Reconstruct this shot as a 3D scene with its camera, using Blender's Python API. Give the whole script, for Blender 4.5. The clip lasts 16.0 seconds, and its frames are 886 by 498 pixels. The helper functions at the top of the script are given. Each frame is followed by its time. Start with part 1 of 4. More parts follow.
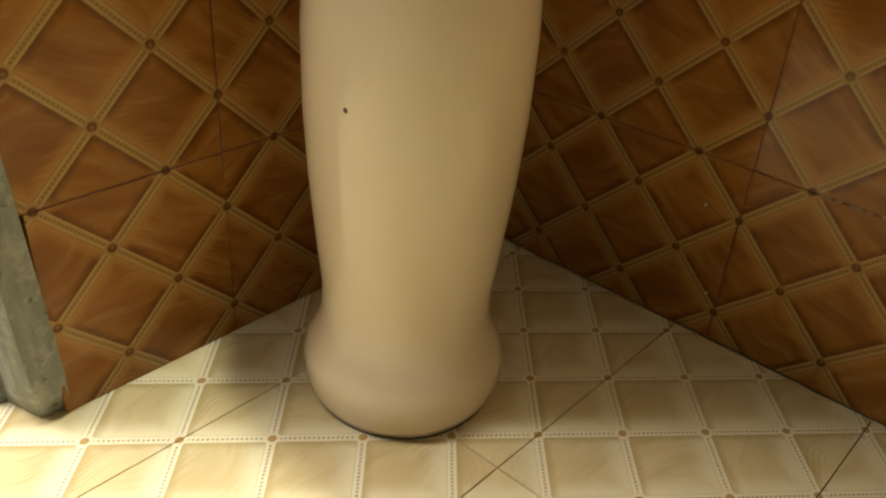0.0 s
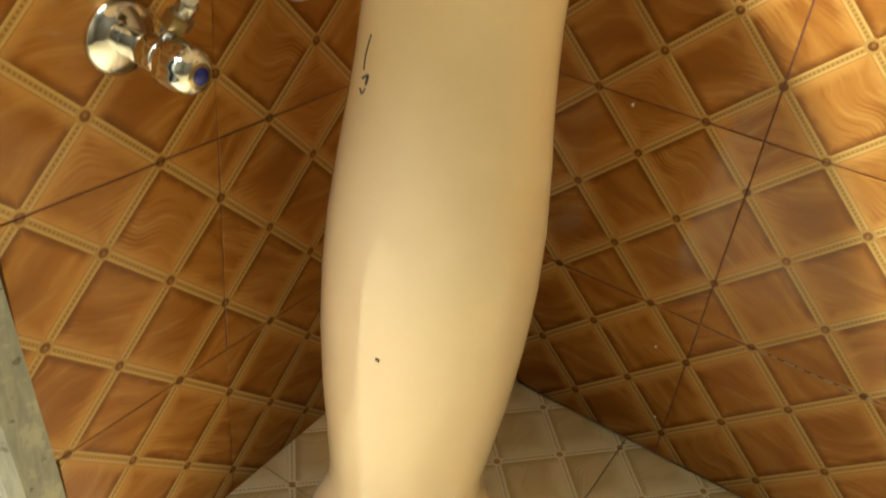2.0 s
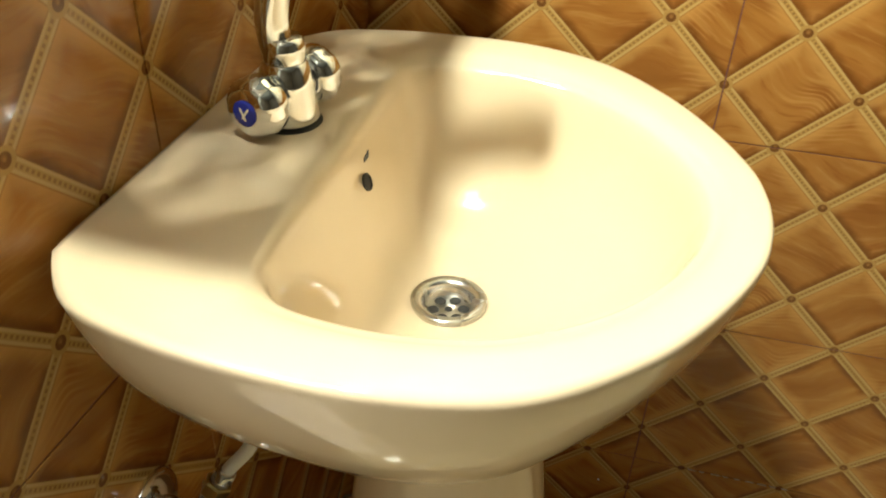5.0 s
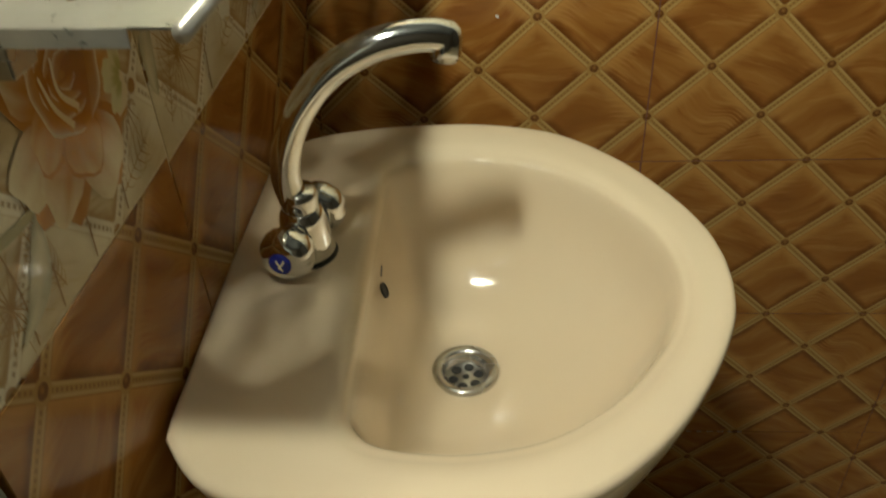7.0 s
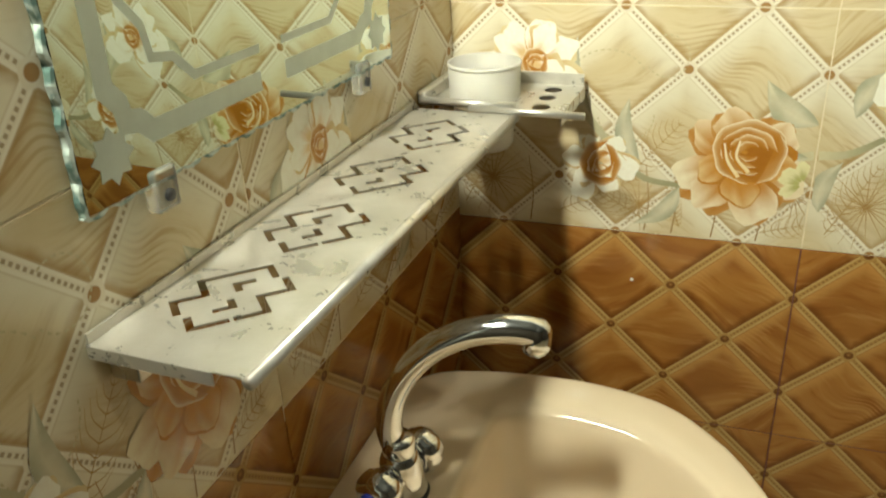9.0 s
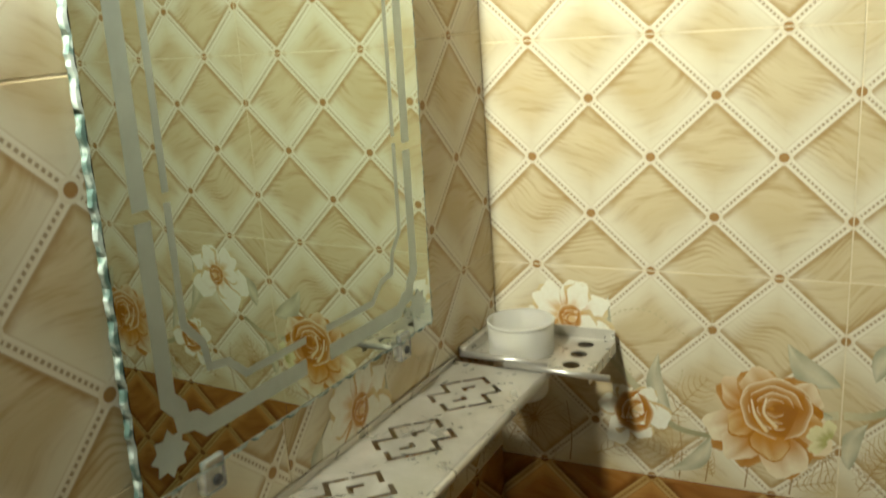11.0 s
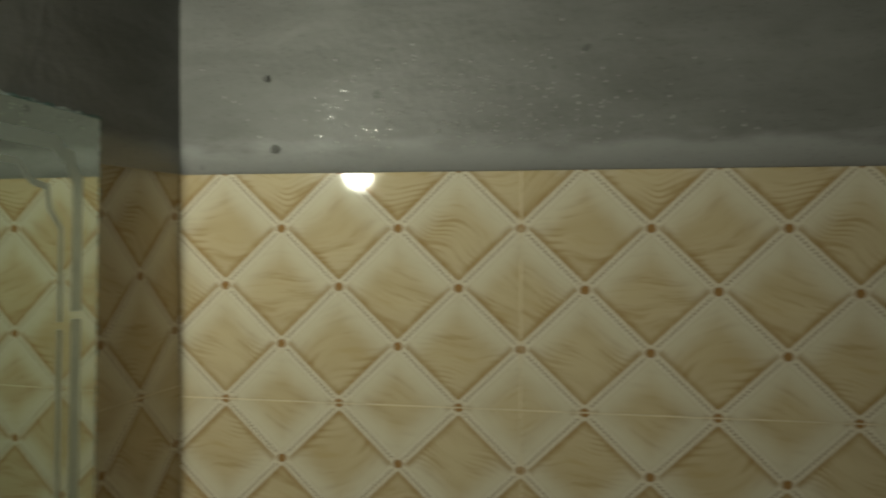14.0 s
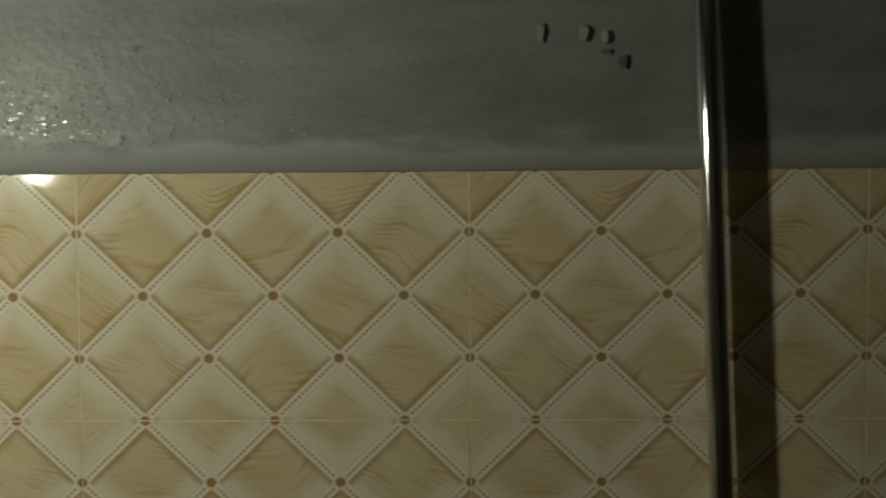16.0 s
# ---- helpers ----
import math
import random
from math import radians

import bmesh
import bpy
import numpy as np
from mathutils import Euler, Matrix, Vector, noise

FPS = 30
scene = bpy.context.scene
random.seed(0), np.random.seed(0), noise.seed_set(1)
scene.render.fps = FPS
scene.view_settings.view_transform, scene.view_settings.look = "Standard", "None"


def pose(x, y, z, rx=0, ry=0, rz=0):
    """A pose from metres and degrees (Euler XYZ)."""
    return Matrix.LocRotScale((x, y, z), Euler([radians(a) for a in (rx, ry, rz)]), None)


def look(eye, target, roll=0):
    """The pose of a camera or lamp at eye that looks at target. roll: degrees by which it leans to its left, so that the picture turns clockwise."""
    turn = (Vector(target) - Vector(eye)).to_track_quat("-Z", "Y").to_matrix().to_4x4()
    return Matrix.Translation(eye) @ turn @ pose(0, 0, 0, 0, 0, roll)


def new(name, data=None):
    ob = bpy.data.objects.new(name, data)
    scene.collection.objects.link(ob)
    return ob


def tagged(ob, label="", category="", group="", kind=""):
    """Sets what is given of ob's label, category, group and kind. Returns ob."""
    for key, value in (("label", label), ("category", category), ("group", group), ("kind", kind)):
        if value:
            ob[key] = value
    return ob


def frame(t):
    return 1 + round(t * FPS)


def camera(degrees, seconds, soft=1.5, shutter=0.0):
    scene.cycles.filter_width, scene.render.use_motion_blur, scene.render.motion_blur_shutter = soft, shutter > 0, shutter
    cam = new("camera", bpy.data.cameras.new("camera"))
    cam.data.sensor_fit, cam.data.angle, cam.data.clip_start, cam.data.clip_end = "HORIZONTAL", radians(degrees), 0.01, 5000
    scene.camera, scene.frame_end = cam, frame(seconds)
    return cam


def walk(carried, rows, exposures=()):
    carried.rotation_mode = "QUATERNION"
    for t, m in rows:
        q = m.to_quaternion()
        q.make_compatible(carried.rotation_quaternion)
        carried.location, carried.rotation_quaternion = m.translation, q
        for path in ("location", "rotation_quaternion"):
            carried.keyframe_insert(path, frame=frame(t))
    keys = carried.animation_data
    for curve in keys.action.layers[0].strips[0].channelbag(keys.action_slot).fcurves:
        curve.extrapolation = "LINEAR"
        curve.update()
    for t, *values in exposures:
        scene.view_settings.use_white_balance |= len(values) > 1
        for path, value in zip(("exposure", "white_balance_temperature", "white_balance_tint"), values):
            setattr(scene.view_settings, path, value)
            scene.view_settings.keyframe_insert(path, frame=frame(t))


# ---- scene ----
cam = camera(55.2, 16.0, soft=2.0, shutter=0.4)
PATH = [
    (0, (0.697, -0.874, 0.617), (-0.406, 0.437, -0.415), 4.4),
    (0.5, (0.684, -0.877, 0.674), (-0.378, 0.477, -0.345), 5.4),
    (1, (0.646, -0.892, 0.742), (-0.365, 0.48, -0.305), 5.3),
    (1.5, (0.588, -0.911, 0.8), (-0.352, 0.493, -0.271), 6.0),
    (2, (0.535, -0.916, 0.857), (-0.288, 0.542, -0.238), 7.6),
    (2.5, (0.485, -0.911, 0.923), (-0.279, 0.579, -0.171), 7.5),
    (3, (0.426, -0.886, 0.958), (-0.222, 0.642, -0.159), 7.6),
    (3.5, (0.366, -0.867, 0.994), (-0.098, 0.742, -0.098), 7.7),
    (4, (0.333, -0.864, 1.051), (-0.09, 0.772, -0.019), 5.1),
    (4.2, (0.325, -0.869, 1.077), (-0.122, 0.764, 0.011), 3.6),
    (6.3, (0.251, -0.884, 1.262), (0.153, 0.636, -0.034), 0.7),
    (6.5, (0.236, -0.892, 1.277), (0.175, 0.638, -0.01), 0.2),
    (7, (0.219, -0.901, 1.32), (0.095, 0.664, 0.08), -3.1),
    (7.5, (0.228, -0.9, 1.355), (0.054, 0.71, 0.18), -3.7),
    (8, (0.241, -0.896, 1.387), (-0.04, 0.765, 0.309), -3.8),
    (8.5, (0.291, -0.892, 1.42), (-0.213, 0.758, 0.409), -3.5),
    (9, (0.319, -0.888, 1.443), (-0.303, 0.772, 0.517), -3.3),
    (9.2, (0.331, -0.888, 1.452), (-0.332, 0.771, 0.552), -3.8),
    (11.3, (0.385, -0.908, 1.565), (-0.455, 0.845, 1.097), -3.7),
    (11.5, (0.38, -0.908, 1.577), (-0.436, 0.869, 1.155), -3.4),
    (12, (0.38, -0.91, 1.609), (-0.433, 0.893, 1.315), -2.3),
    (12.5, (0.377, -0.916, 1.64), (-0.41, 0.914, 1.454), -2.0),
    (13, (0.37, -0.921, 1.679), (-0.342, 0.946, 1.586), -2.2),
    (13.5, (0.402, -0.91, 1.694), (-0.235, 0.985, 1.641), -1.7),
    (14, (0.488, -0.892, 1.694), (0.11, 1.072, 1.664), 0.1),
    (14.5, (0.573, -0.881, 1.716), (0.357, 1.106, 1.657), 1.0),
    (15, (0.648, -0.868, 1.707), (0.506, 1.126, 1.666), 0.6),
    (15.5, (0.705, -0.859, 1.713), (0.64, 1.138, 1.624), 0.2),
    (16, (0.787, -0.857, 1.718), (0.755, 1.141, 1.641), -0.4),
]
EXPOSURES = [(0, 2.08), (0.5, 2.38), (1.5, 2.9), (2.5, 3.1), (4.0, 2.75), (4.2, 2.5), (5.2, 1.35), (6.3, 0.12), (7.5, 0.07), (9, 0.55), (10.5, 0.2), (11.5, -0.57), (12.5, -1.24), (13.5, -1.92), (14.5, -2.1), (15.3, -2.1), (16, -1.78)]
walk(cam, [(t, look(eye, aim, roll)) for t, eye, aim, roll in PATH], EXPOSURES)

# ---- light ----
world = bpy.data.worlds.new("world")
world.use_nodes = True
scene.world = world
world.node_tree.nodes["Background"].inputs[0].default_value = (0.02, 0.02, 0.02, 1)
world.node_tree.nodes["Background"].inputs[1].default_value = 0.2

BULB = Vector((0.014, -0.700, 1.858))
BULB_POWER = 460.0
# Added fill beyond the doorway, aimed down to lift floor and pedestal; source unseen.
fill_light = bpy.data.lights.new("doorway_fill", "AREA")
fill_light.shape, fill_light.size, fill_light.size_y = "RECTANGLE", 0.7, 1.2
fill_light.energy, fill_light.color = 3.1, (1.0, 0.95, 0.84)
fill_light.spread = math.radians(80)
fill_lamp = new("doorway_fill", fill_light)
fill_lamp.matrix_world = look((-0.50, -1.10, 1.80), (0.20, -0.55, 0.0))

# ---- node helpers ----
class Nodes:
    def __init__(self, name):
        self.mat = bpy.data.materials.new(name)
        self.mat.use_nodes = True
        self.tree = self.mat.node_tree
        self.bsdf = self.tree.nodes["Principled BSDF"]

    def put(self, socket, value):
        if isinstance(value, (int, float)):
            socket.default_value = value
        elif isinstance(value, tuple):
            socket.default_value = (*value, 1.0) if len(value) == 3 and socket.type == "RGBA" else value
        else:
            self.tree.links.new(value, socket)

    def math(self, op, a, b=0.0, c=0.0):
        n = self.tree.nodes.new("ShaderNodeMath")
        n.operation = op
        for s, v in zip(n.inputs, (a, b, c)):
            self.put(s, v)
        return n.outputs[0]

    def ramp(self, x, lo, hi, a=0.0, b=1.0):
        n = self.tree.nodes.new("ShaderNodeMapRange")
        n.interpolation_type = "SMOOTHSTEP"
        for s, v in zip(n.inputs, (x, lo, hi, a, b)):
            self.put(s, v)
        return n.outputs[0]

    def mix(self, f, a, b, mode="MIX"):
        n = self.tree.nodes.new("ShaderNodeMix")
        n.data_type, n.blend_type = "RGBA", mode
        self.put(n.inputs[0], f), self.put(n.inputs[6], a), self.put(n.inputs[7], b)
        return n.outputs[2]

    def noise(self, vec, scale, detail=3.0, rough=0.5, distort=0.0):
        n = self.tree.nodes.new("ShaderNodeTexNoise")
        self.put(n.inputs["Vector"], vec)
        for k, v in (("Scale", scale), ("Detail", detail), ("Roughness", rough), ("Distortion", distort)):
            n.inputs[k].default_value = v
        return n.outputs[0]

    def coords(self, kind="Object"):
        return self.tree.nodes.new("ShaderNodeTexCoord").outputs[kind]

    def place(self):
        return self.tree.nodes.new("ShaderNodeNewGeometry").outputs["Position"]

    def split(self, vec):
        n = self.tree.nodes.new("ShaderNodeSeparateXYZ")
        self.put(n.inputs[0], vec)
        return n.outputs

    def join(self, x, y, z):
        n = self.tree.nodes.new("ShaderNodeCombineXYZ")
        for s, v in zip(n.inputs, (x, y, z)):
            self.put(s, v)
        return n.outputs[0]

    def bump(self, height, strength, distance=0.001):
        n = self.tree.nodes.new("ShaderNodeBump")
        n.inputs["Strength"].default_value, n.inputs["Distance"].default_value = strength, distance
        self.put(n.inputs["Height"], height)
        self.put(self.bsdf.inputs["Normal"], n.outputs[0])

    def done(self, colour, rough, metal=0.0, **more):
        self.put(self.bsdf.inputs["Base Color"], colour)
        self.put(self.bsdf.inputs["Roughness"], rough)
        self.put(self.bsdf.inputs["Metallic"], metal)
        for k, v in more.items():
            self.put(self.bsdf.inputs[k.replace("_", " ")], v)
        return self.mat


# ---- tile sizes: 40 x 25.6 cm, three by two printed diamonds ----
TW, TH = 0.400, 0.256
DA, DB = TW / 3, TH / 2
ROWS = [0.0, 0.2304, 0.4864, 0.7424, 0.9984, 1.2544, 1.5104, 1.7640]


def tile_material(name, base, dark, glow, low, band, line, button, deep, vein, ridge, stitch, grain, shade=0.9, a=DA, b=DB, soft=(0.24, 0.22), ring=0.060):
    """Glazed tile with a printed quilt of diamonds, stitched bands and buttons."""
    n = Nodes(name)
    co = n.coords()
    x, y, z = n.split(co)
    u, w = n.math("DIVIDE", x, a), n.math("DIVIDE", z, b)
    p, q = n.math("ADD", u, w), n.math("SUBTRACT", u, w)
    P = n.math("SUBTRACT", n.math("FRACT", n.math("ADD", p, 0.5)), 0.5)
    Q = n.math("SUBTRACT", n.math("FRACT", n.math("ADD", q, 0.5)), 0.5)
    cp = n.math("SUBTRACT", n.math("FRACT", p), 0.5)
    cq = n.math("SUBTRACT", n.math("FRACT", q), 0.5)
    dp, dq = n.math("ABSOLUTE", P), n.math("ABSOLUTE", Q)
    d = n.math("MINIMUM", dp, dq)
    eu = n.math("MINIMUM", n.math("SUBTRACT", 0.5, cp), n.math("ADD", 0.5, cq))
    el = n.math("MINIMUM", n.math("ADD", 0.5, cp), n.math("SUBTRACT", 0.5, cq))
    # one offset of the grain for each diamond
    ip, iq = n.math("FLOOR", p), n.math("FLOOR", q)
    info = n.tree.nodes.new("ShaderNodeObjectInfo").outputs["Random"]
    cell = n.tree.nodes.new("ShaderNodeTexWhiteNoise")
    n.put(cell.inputs["Vector"], n.join(ip, iq, 0.0))
    cr = n.split(cell.outputs["Color"])
    gx = n.math("ADD", x, n.math("MULTIPLY", cr[0], 3.0))
    gz = n.math("ADD", z, n.math("MULTIPLY", cr[1], 3.0))
    gvec = n.join(gx, 0.0, gz)
    warp = n.noise(gvec, 8.0, 1.0, 0.4, 0.5)
    slant = n.math("MULTIPLY", n.math("SUBTRACT", cr[2], 0.5), 1.6)
    across = n.math("ADD", n.math("ADD", z, n.math("MULTIPLY", x, slant)), n.math("MULTIPLY", warp, 0.085))
    along = n.math("SUBTRACT", x, n.math("MULTIPLY", z, slant))
    # irregular wood streaks that bend with the flow, and patches of fine rings
    flow = n.noise(n.join(n.math("MULTIPLY", across, 95.0), n.math("MULTIPLY", cr[1], 9.0), n.math("MULTIPLY", along, 11.0)), 1.0, 4.0, 0.6)
    wide = n.noise(n.join(n.math("MULTIPLY", across, 30.0), n.math("MULTIPLY", cr[0], 9.0), n.math("MULTIPLY", along, 7.0)), 1.0, 2.0, 0.5)
    ringed = n.math("SINE", n.math("MULTIPLY", across, 920.0))
    near_low = n.math("MULTIPLY", n.math("SUBTRACT", 0.30, el), 0.45)
    ringed = n.math("MULTIPLY", n.ramp(ringed, -0.2, 1.0), n.ramp(n.math("ADD", n.noise(gvec, 13.0, 2.0), near_low), 0.50, 0.68))
    col = n.mix(n.ramp(wide, 0.32, 0.70), base, dark)
    col = n.mix(n.math("MULTIPLY", n.ramp(flow, 0.50, 0.72), grain), col, low)
    col = n.mix(n.math("MULTIPLY", n.ramp(flow, 0.46, 0.28), grain), col, deep)
    col = n.mix(n.math("MULTIPLY", ringed, grain * 1.1), col, vein)
    rough_edge = n.math("MULTIPLY", n.math("SUBTRACT", n.noise(gvec, 60.0, 2.0), 0.5), 0.10)
    col = n.mix(n.math("MULTIPLY", n.ramp(n.math("ADD", eu, rough_edge), soft[0], 0.05), 0.85), col, glow)
    col = n.mix(n.math("MULTIPLY", n.ramp(n.math("ADD", el, rough_edge), soft[1], 0.04), shade), col, low)
    # bands: edges, two ridges and the stitched groove
    bm_ = n.ramp(d, 0.055, 0.046)
    col = n.mix(bm_, col, band)
    rim = n.math("MULTIPLY", n.ramp(d, 0.020, 0.030), n.ramp(d, 0.056, 0.044))
    col = n.mix(n.math("MULTIPLY", rim, 0.8), col, ridge)
    lip = n.math("MULTIPLY", n.ramp(d, 0.046, 0.054), n.ramp(d, 0.068, 0.058))
    col = n.mix(n.math("MULTIPLY", lip, 0.45), col, line)
    sp = n.math("GREATER_THAN", n.math("SINE", n.math("MULTIPLY", q, 2 * math.pi * 19)), -0.1)
    sq = n.math("GREATER_THAN", n.math("SINE", n.math("MULTIPLY", p, 2 * math.pi * 19)), -0.1)
    st = n.math("MAXIMUM", n.math("MULTIPLY", n.ramp(dp, 0.018, 0.010), sp), n.math("MULTIPLY", n.ramp(dq, 0.018, 0.010), sq))
    col = n.mix(n.math("MULTIPLY", st, 0.9), col, stitch)
    # buttons
    r = n.math("SQRT", n.math("ADD", n.math("POWER", dp, 2.0), n.math("POWER", dq, 2.0)))
    col = n.mix(n.ramp(r, 0.098, 0.084), col, band)
    col = n.mix(n.ramp(r, ring, ring - 0.012), col, button)
    hl = n.math("ADD", r, n.math("MULTIPLY", n.math("SUBTRACT", P, Q), 0.4))
    col = n.mix(n.math("MULTIPLY", n.math("MULTIPLY", n.ramp(r, 0.07, 0.055), n.ramp(hl, 0.03, -0.01)), 0.6), col, low)
    # light film of dried water marks
    pos = n.place()
    film = n.ramp(n.noise(pos, 5.0, 5.0, 0.65), 0.5, 0.8)
    rough = n.math("ADD", n.math("ADD", 0.055, n.math("MULTIPLY", film, 0.10)), n.math("MULTIPLY", info, 0.02))
    n.bump(n.noise(pos, 14.0, 2.0), 0.06, 0.002)
    return n.done(col, rough, 0.0, Specular_IOR_Level=0.28)


BROWN = tile_material("brown_tile", (0.360, 0.158, 0.034), (0.255, 0.096, 0.019), (0.140, 0.044, 0.009), (0.50, 0.255, 0.070),
                      (0.40, 0.235, 0.072), (0.20, 0.088, 0.023), (0.15, 0.06, 0.017), (0.205, 0.062, 0.012), (0.48, 0.235, 0.064),
                      (0.52, 0.35, 0.130), (0.25, 0.130, 0.040), 0.50, 0.85, DA, DB, (0.17, 0.22), 0.060)
CREAM = tile_material("cream_tile", (0.635, 0.535, 0.345), (0.570, 0.462, 0.278), (0.75, 0.70, 0.55), (0.38, 0.235, 0.090),
                      (0.72, 0.655, 0.51), (0.56, 0.46, 0.30), (0.36, 0.20, 0.075), (0.52, 0.385, 0.195), (0.40, 0.27, 0.12),
                      (0.79, 0.745, 0.62), (0.34, 0.25, 0.15), 0.58, 0.90, DA, DB, (0.36, 0.15), 0.060)
FLOOR_TILE = tile_material("floor_tile", (0.70, 0.575, 0.335), (0.61, 0.48, 0.26), (0.82, 0.74, 0.52), (0.50, 0.36, 0.16),
                           (0.82, 0.74, 0.54), (0.58, 0.45, 0.24), (0.50, 0.30, 0.11), (0.60, 0.46, 0.24), (0.50, 0.36, 0.17),
                           (0.84, 0.77, 0.58), (0.40, 0.29, 0.14), 0.40, 0.8, 0.1345, 0.1233, (0.36, 0.18), 0.056)


def plain_material(name, colour, spread=0.12, rough=0.5, metal=0.0, scale=30.0, bump=0.1, **more):
    n = Nodes(name)
    pos = n.place()
    v = n.ramp(n.noise(pos, scale, 4.0, 0.6), 0.3, 0.7)
    v2 = n.ramp(n.noise(pos, scale / 7, 3.0, 0.6), 0.3, 0.7)
    dark = tuple(c * (1 - spread) for c in colour)
    lite = tuple(min(1.0, c * (1 + spread)) for c in colour)
    col = n.mix(v, dark, lite)
    col = n.mix(n.math("MULTIPLY", v2, 0.5), col, dark)
    if bump:
        n.bump(n.noise(pos, scale * 4, 3.0), bump, 0.001)
    return n.done(col, n.math("ADD", rough - 0.04, n.math("MULTIPLY", v2, 0.08)), metal, **more)


def cement_material():
    """Bare grey cement render with trowel marks, dark spots and dried shiny drops."""
    n = Nodes("cement_render")
    pos = n.place()
    x, y, z = n.split(pos)
    flat = n.join(n.math("MULTIPLY", x, 3.0), n.math("MULTIPLY", y, 3.0), n.math("MULTIPLY", z, 10.0))
    trowel = n.noise(flat, 2.2, 5.0, 0.6, 0.4)
    blotch = n.noise(pos, 7.0, 4.0, 0.6)
    spots = n.ramp(n.noise(pos, 42.0, 1.0), 0.74, 0.80)
    col = n.mix(n.ramp(trowel, 0.3, 0.7), (0.165, 0.165, 0.155), (0.225, 0.225, 0.215))
    col = n.mix(n.math("MULTIPLY", n.ramp(blotch, 0.45, 0.75), 0.5), col, (0.255, 0.255, 0.25))
    edge = n.math("ADD", z, n.math("MULTIPLY", n.math("SUBTRACT", n.noise(flat, 5.0, 3.0), 0.5), 0.05))
    col = n.mix(n.math("MULTIPLY", n.ramp(edge, 1.806, 1.780), 0.75), col, (0.40, 0.405, 0.40))
    col = n.mix(n.math("MULTIPLY", spots, 0.7), col, (0.07, 0.07, 0.065))
    drops = n.ramp(n.noise(n.join(n.math("MULTIPLY", x, 0.6), y, n.math("MULTIPLY", z, 1.3)), 300.0, 2.0), 0.61, 0.67)
    rough = n.mix(drops, (0.55, 0.55, 0.55), (0.16, 0.16, 0.16))
    n.bump(n.math("ADD", n.math("MULTIPLY", n.noise(pos, 95.0, 3.0), 0.7), n.math("MULTIPLY", trowel, 0.8)), 0.45, 0.003)
    return n.done(col, rough, 0.0)


CEMENT = cement_material()
GROUT_DARK = plain_material("dark_red_grout", (0.150, 0.052, 0.036), 0.2, 0.8)
GROUT_PALE = plain_material("beige_grout", (0.74, 0.65, 0.46), 0.15, 0.8)
# Unseen walls and ceiling, kept very dark to cut light bounced into the corner.
DARK_WALL = plain_material("unseen_wall_dark", (0.07, 0.055, 0.035), 0.08, 0.6)
CEILING = plain_material("unseen_ceiling_dark", (0.11, 0.11, 0.10), 0.06, 0.7)
CERAMIC = plain_material("ivory_ceramic", (0.765, 0.630, 0.452), 0.015, 0.10, 0.0, 6.0, 0.0, Specular_IOR_Level=0.55, Coat_Weight=0.4, Coat_Roughness=0.04)
CHROME = plain_material("chrome", (0.76, 0.78, 0.80), 0.05, 0.09, 1.0, 40.0, 0.02)
STEEL = plain_material("brushed_steel", (0.55, 0.54, 0.52), 0.12, 0.26, 1.0, 60.0, 0.05)
DULL_STEEL = plain_material("limed_steel_sheet", (0.66, 0.64, 0.60), 0.10, 0.30, 0.75, 35.0, 0.05)


def limed_steel():
    """Thin steel sheet under a patchy white film of dried water."""
    n = Nodes("limed_tray_steel")
    pos = n.place()
    film = n.noise(pos, 38.0, 5.0, 0.65, 0.6)
    rings = n.noise(pos, 16.0, 3.0, 0.5, 1.2)
    m = n.math("MULTIPLY", n.ramp(film, 0.30, 0.70), n.ramp(rings, 0.35, 0.65, 0.5, 1.0))
    col = n.mix(m, (0.50, 0.48, 0.43), (0.60, 0.575, 0.52))
    grime = n.ramp(n.noise(pos, 120.0, 3.0), 0.62, 0.72)
    col = n.mix(n.math("MULTIPLY", grime, 0.18), col, (0.40, 0.34, 0.24))
    n.bump(film, 0.06, 0.001)
    return n.done(col, n.ramp(m, 0.0, 1.0, 0.27, 0.40), n.ramp(m, 0.0, 1.0, 0.65, 0.45))


LIMED = limed_steel()
BLACK = plain_material("black_rubber_and_hole_shade", (0.02, 0.02, 0.02), 0.2, 0.6)
BLUE = plain_material("blue_plastic", (0.02, 0.03, 0.30), 0.1, 0.25)
WHITE_PLASTIC = plain_material("white_plastic", (0.74, 0.72, 0.66), 0.04, 0.3)
BRASS = plain_material("old_brass", (0.40, 0.30, 0.13), 0.15, 0.3, 1.0)
INK = plain_material("ink", (0.03, 0.035, 0.05), 0.2, 0.5)


def wood_material():
    n = Nodes("weathered_grey_paint")
    pos = n.place()
    x, y, z = n.split(pos)
    grain = n.noise(n.join(n.math("MULTIPLY", x, 9.0), n.math("MULTIPLY", y, 9.0), n.math("MULTIPLY", z, 1.6)), 12.0, 5.0, 0.65, 0.3)
    worn = n.ramp(n.noise(pos, 26.0, 5.0, 0.7), 0.50, 0.62)
    col = n.mix(n.ramp(grain, 0.3, 0.7), (0.20, 0.215, 0.19), (0.30, 0.31, 0.27))
    col = n.mix(n.math("MULTIPLY", worn, 0.7), col, (0.42, 0.40, 0.33))
    chips = n.ramp(n.noise(pos, 70.0, 3.0), 0.64, 0.70)
    col = n.mix(n.math("MULTIPLY", chips, 0.8), col, (0.07, 0.055, 0.035))
    n.bump(grain, 0.5, 0.002)
    return n.done(col, 0.6)


JAMB = wood_material()


def bulb_material():
    n = Nodes("lit_bulb")
    n.put(n.bsdf.inputs["Emission Color"], (0.98, 1.0, 0.80))
    n.bsdf.inputs["Emission Strength"].default_value = BULB_POWER
    return n.done((0.9, 0.9, 0.85), 0.4)


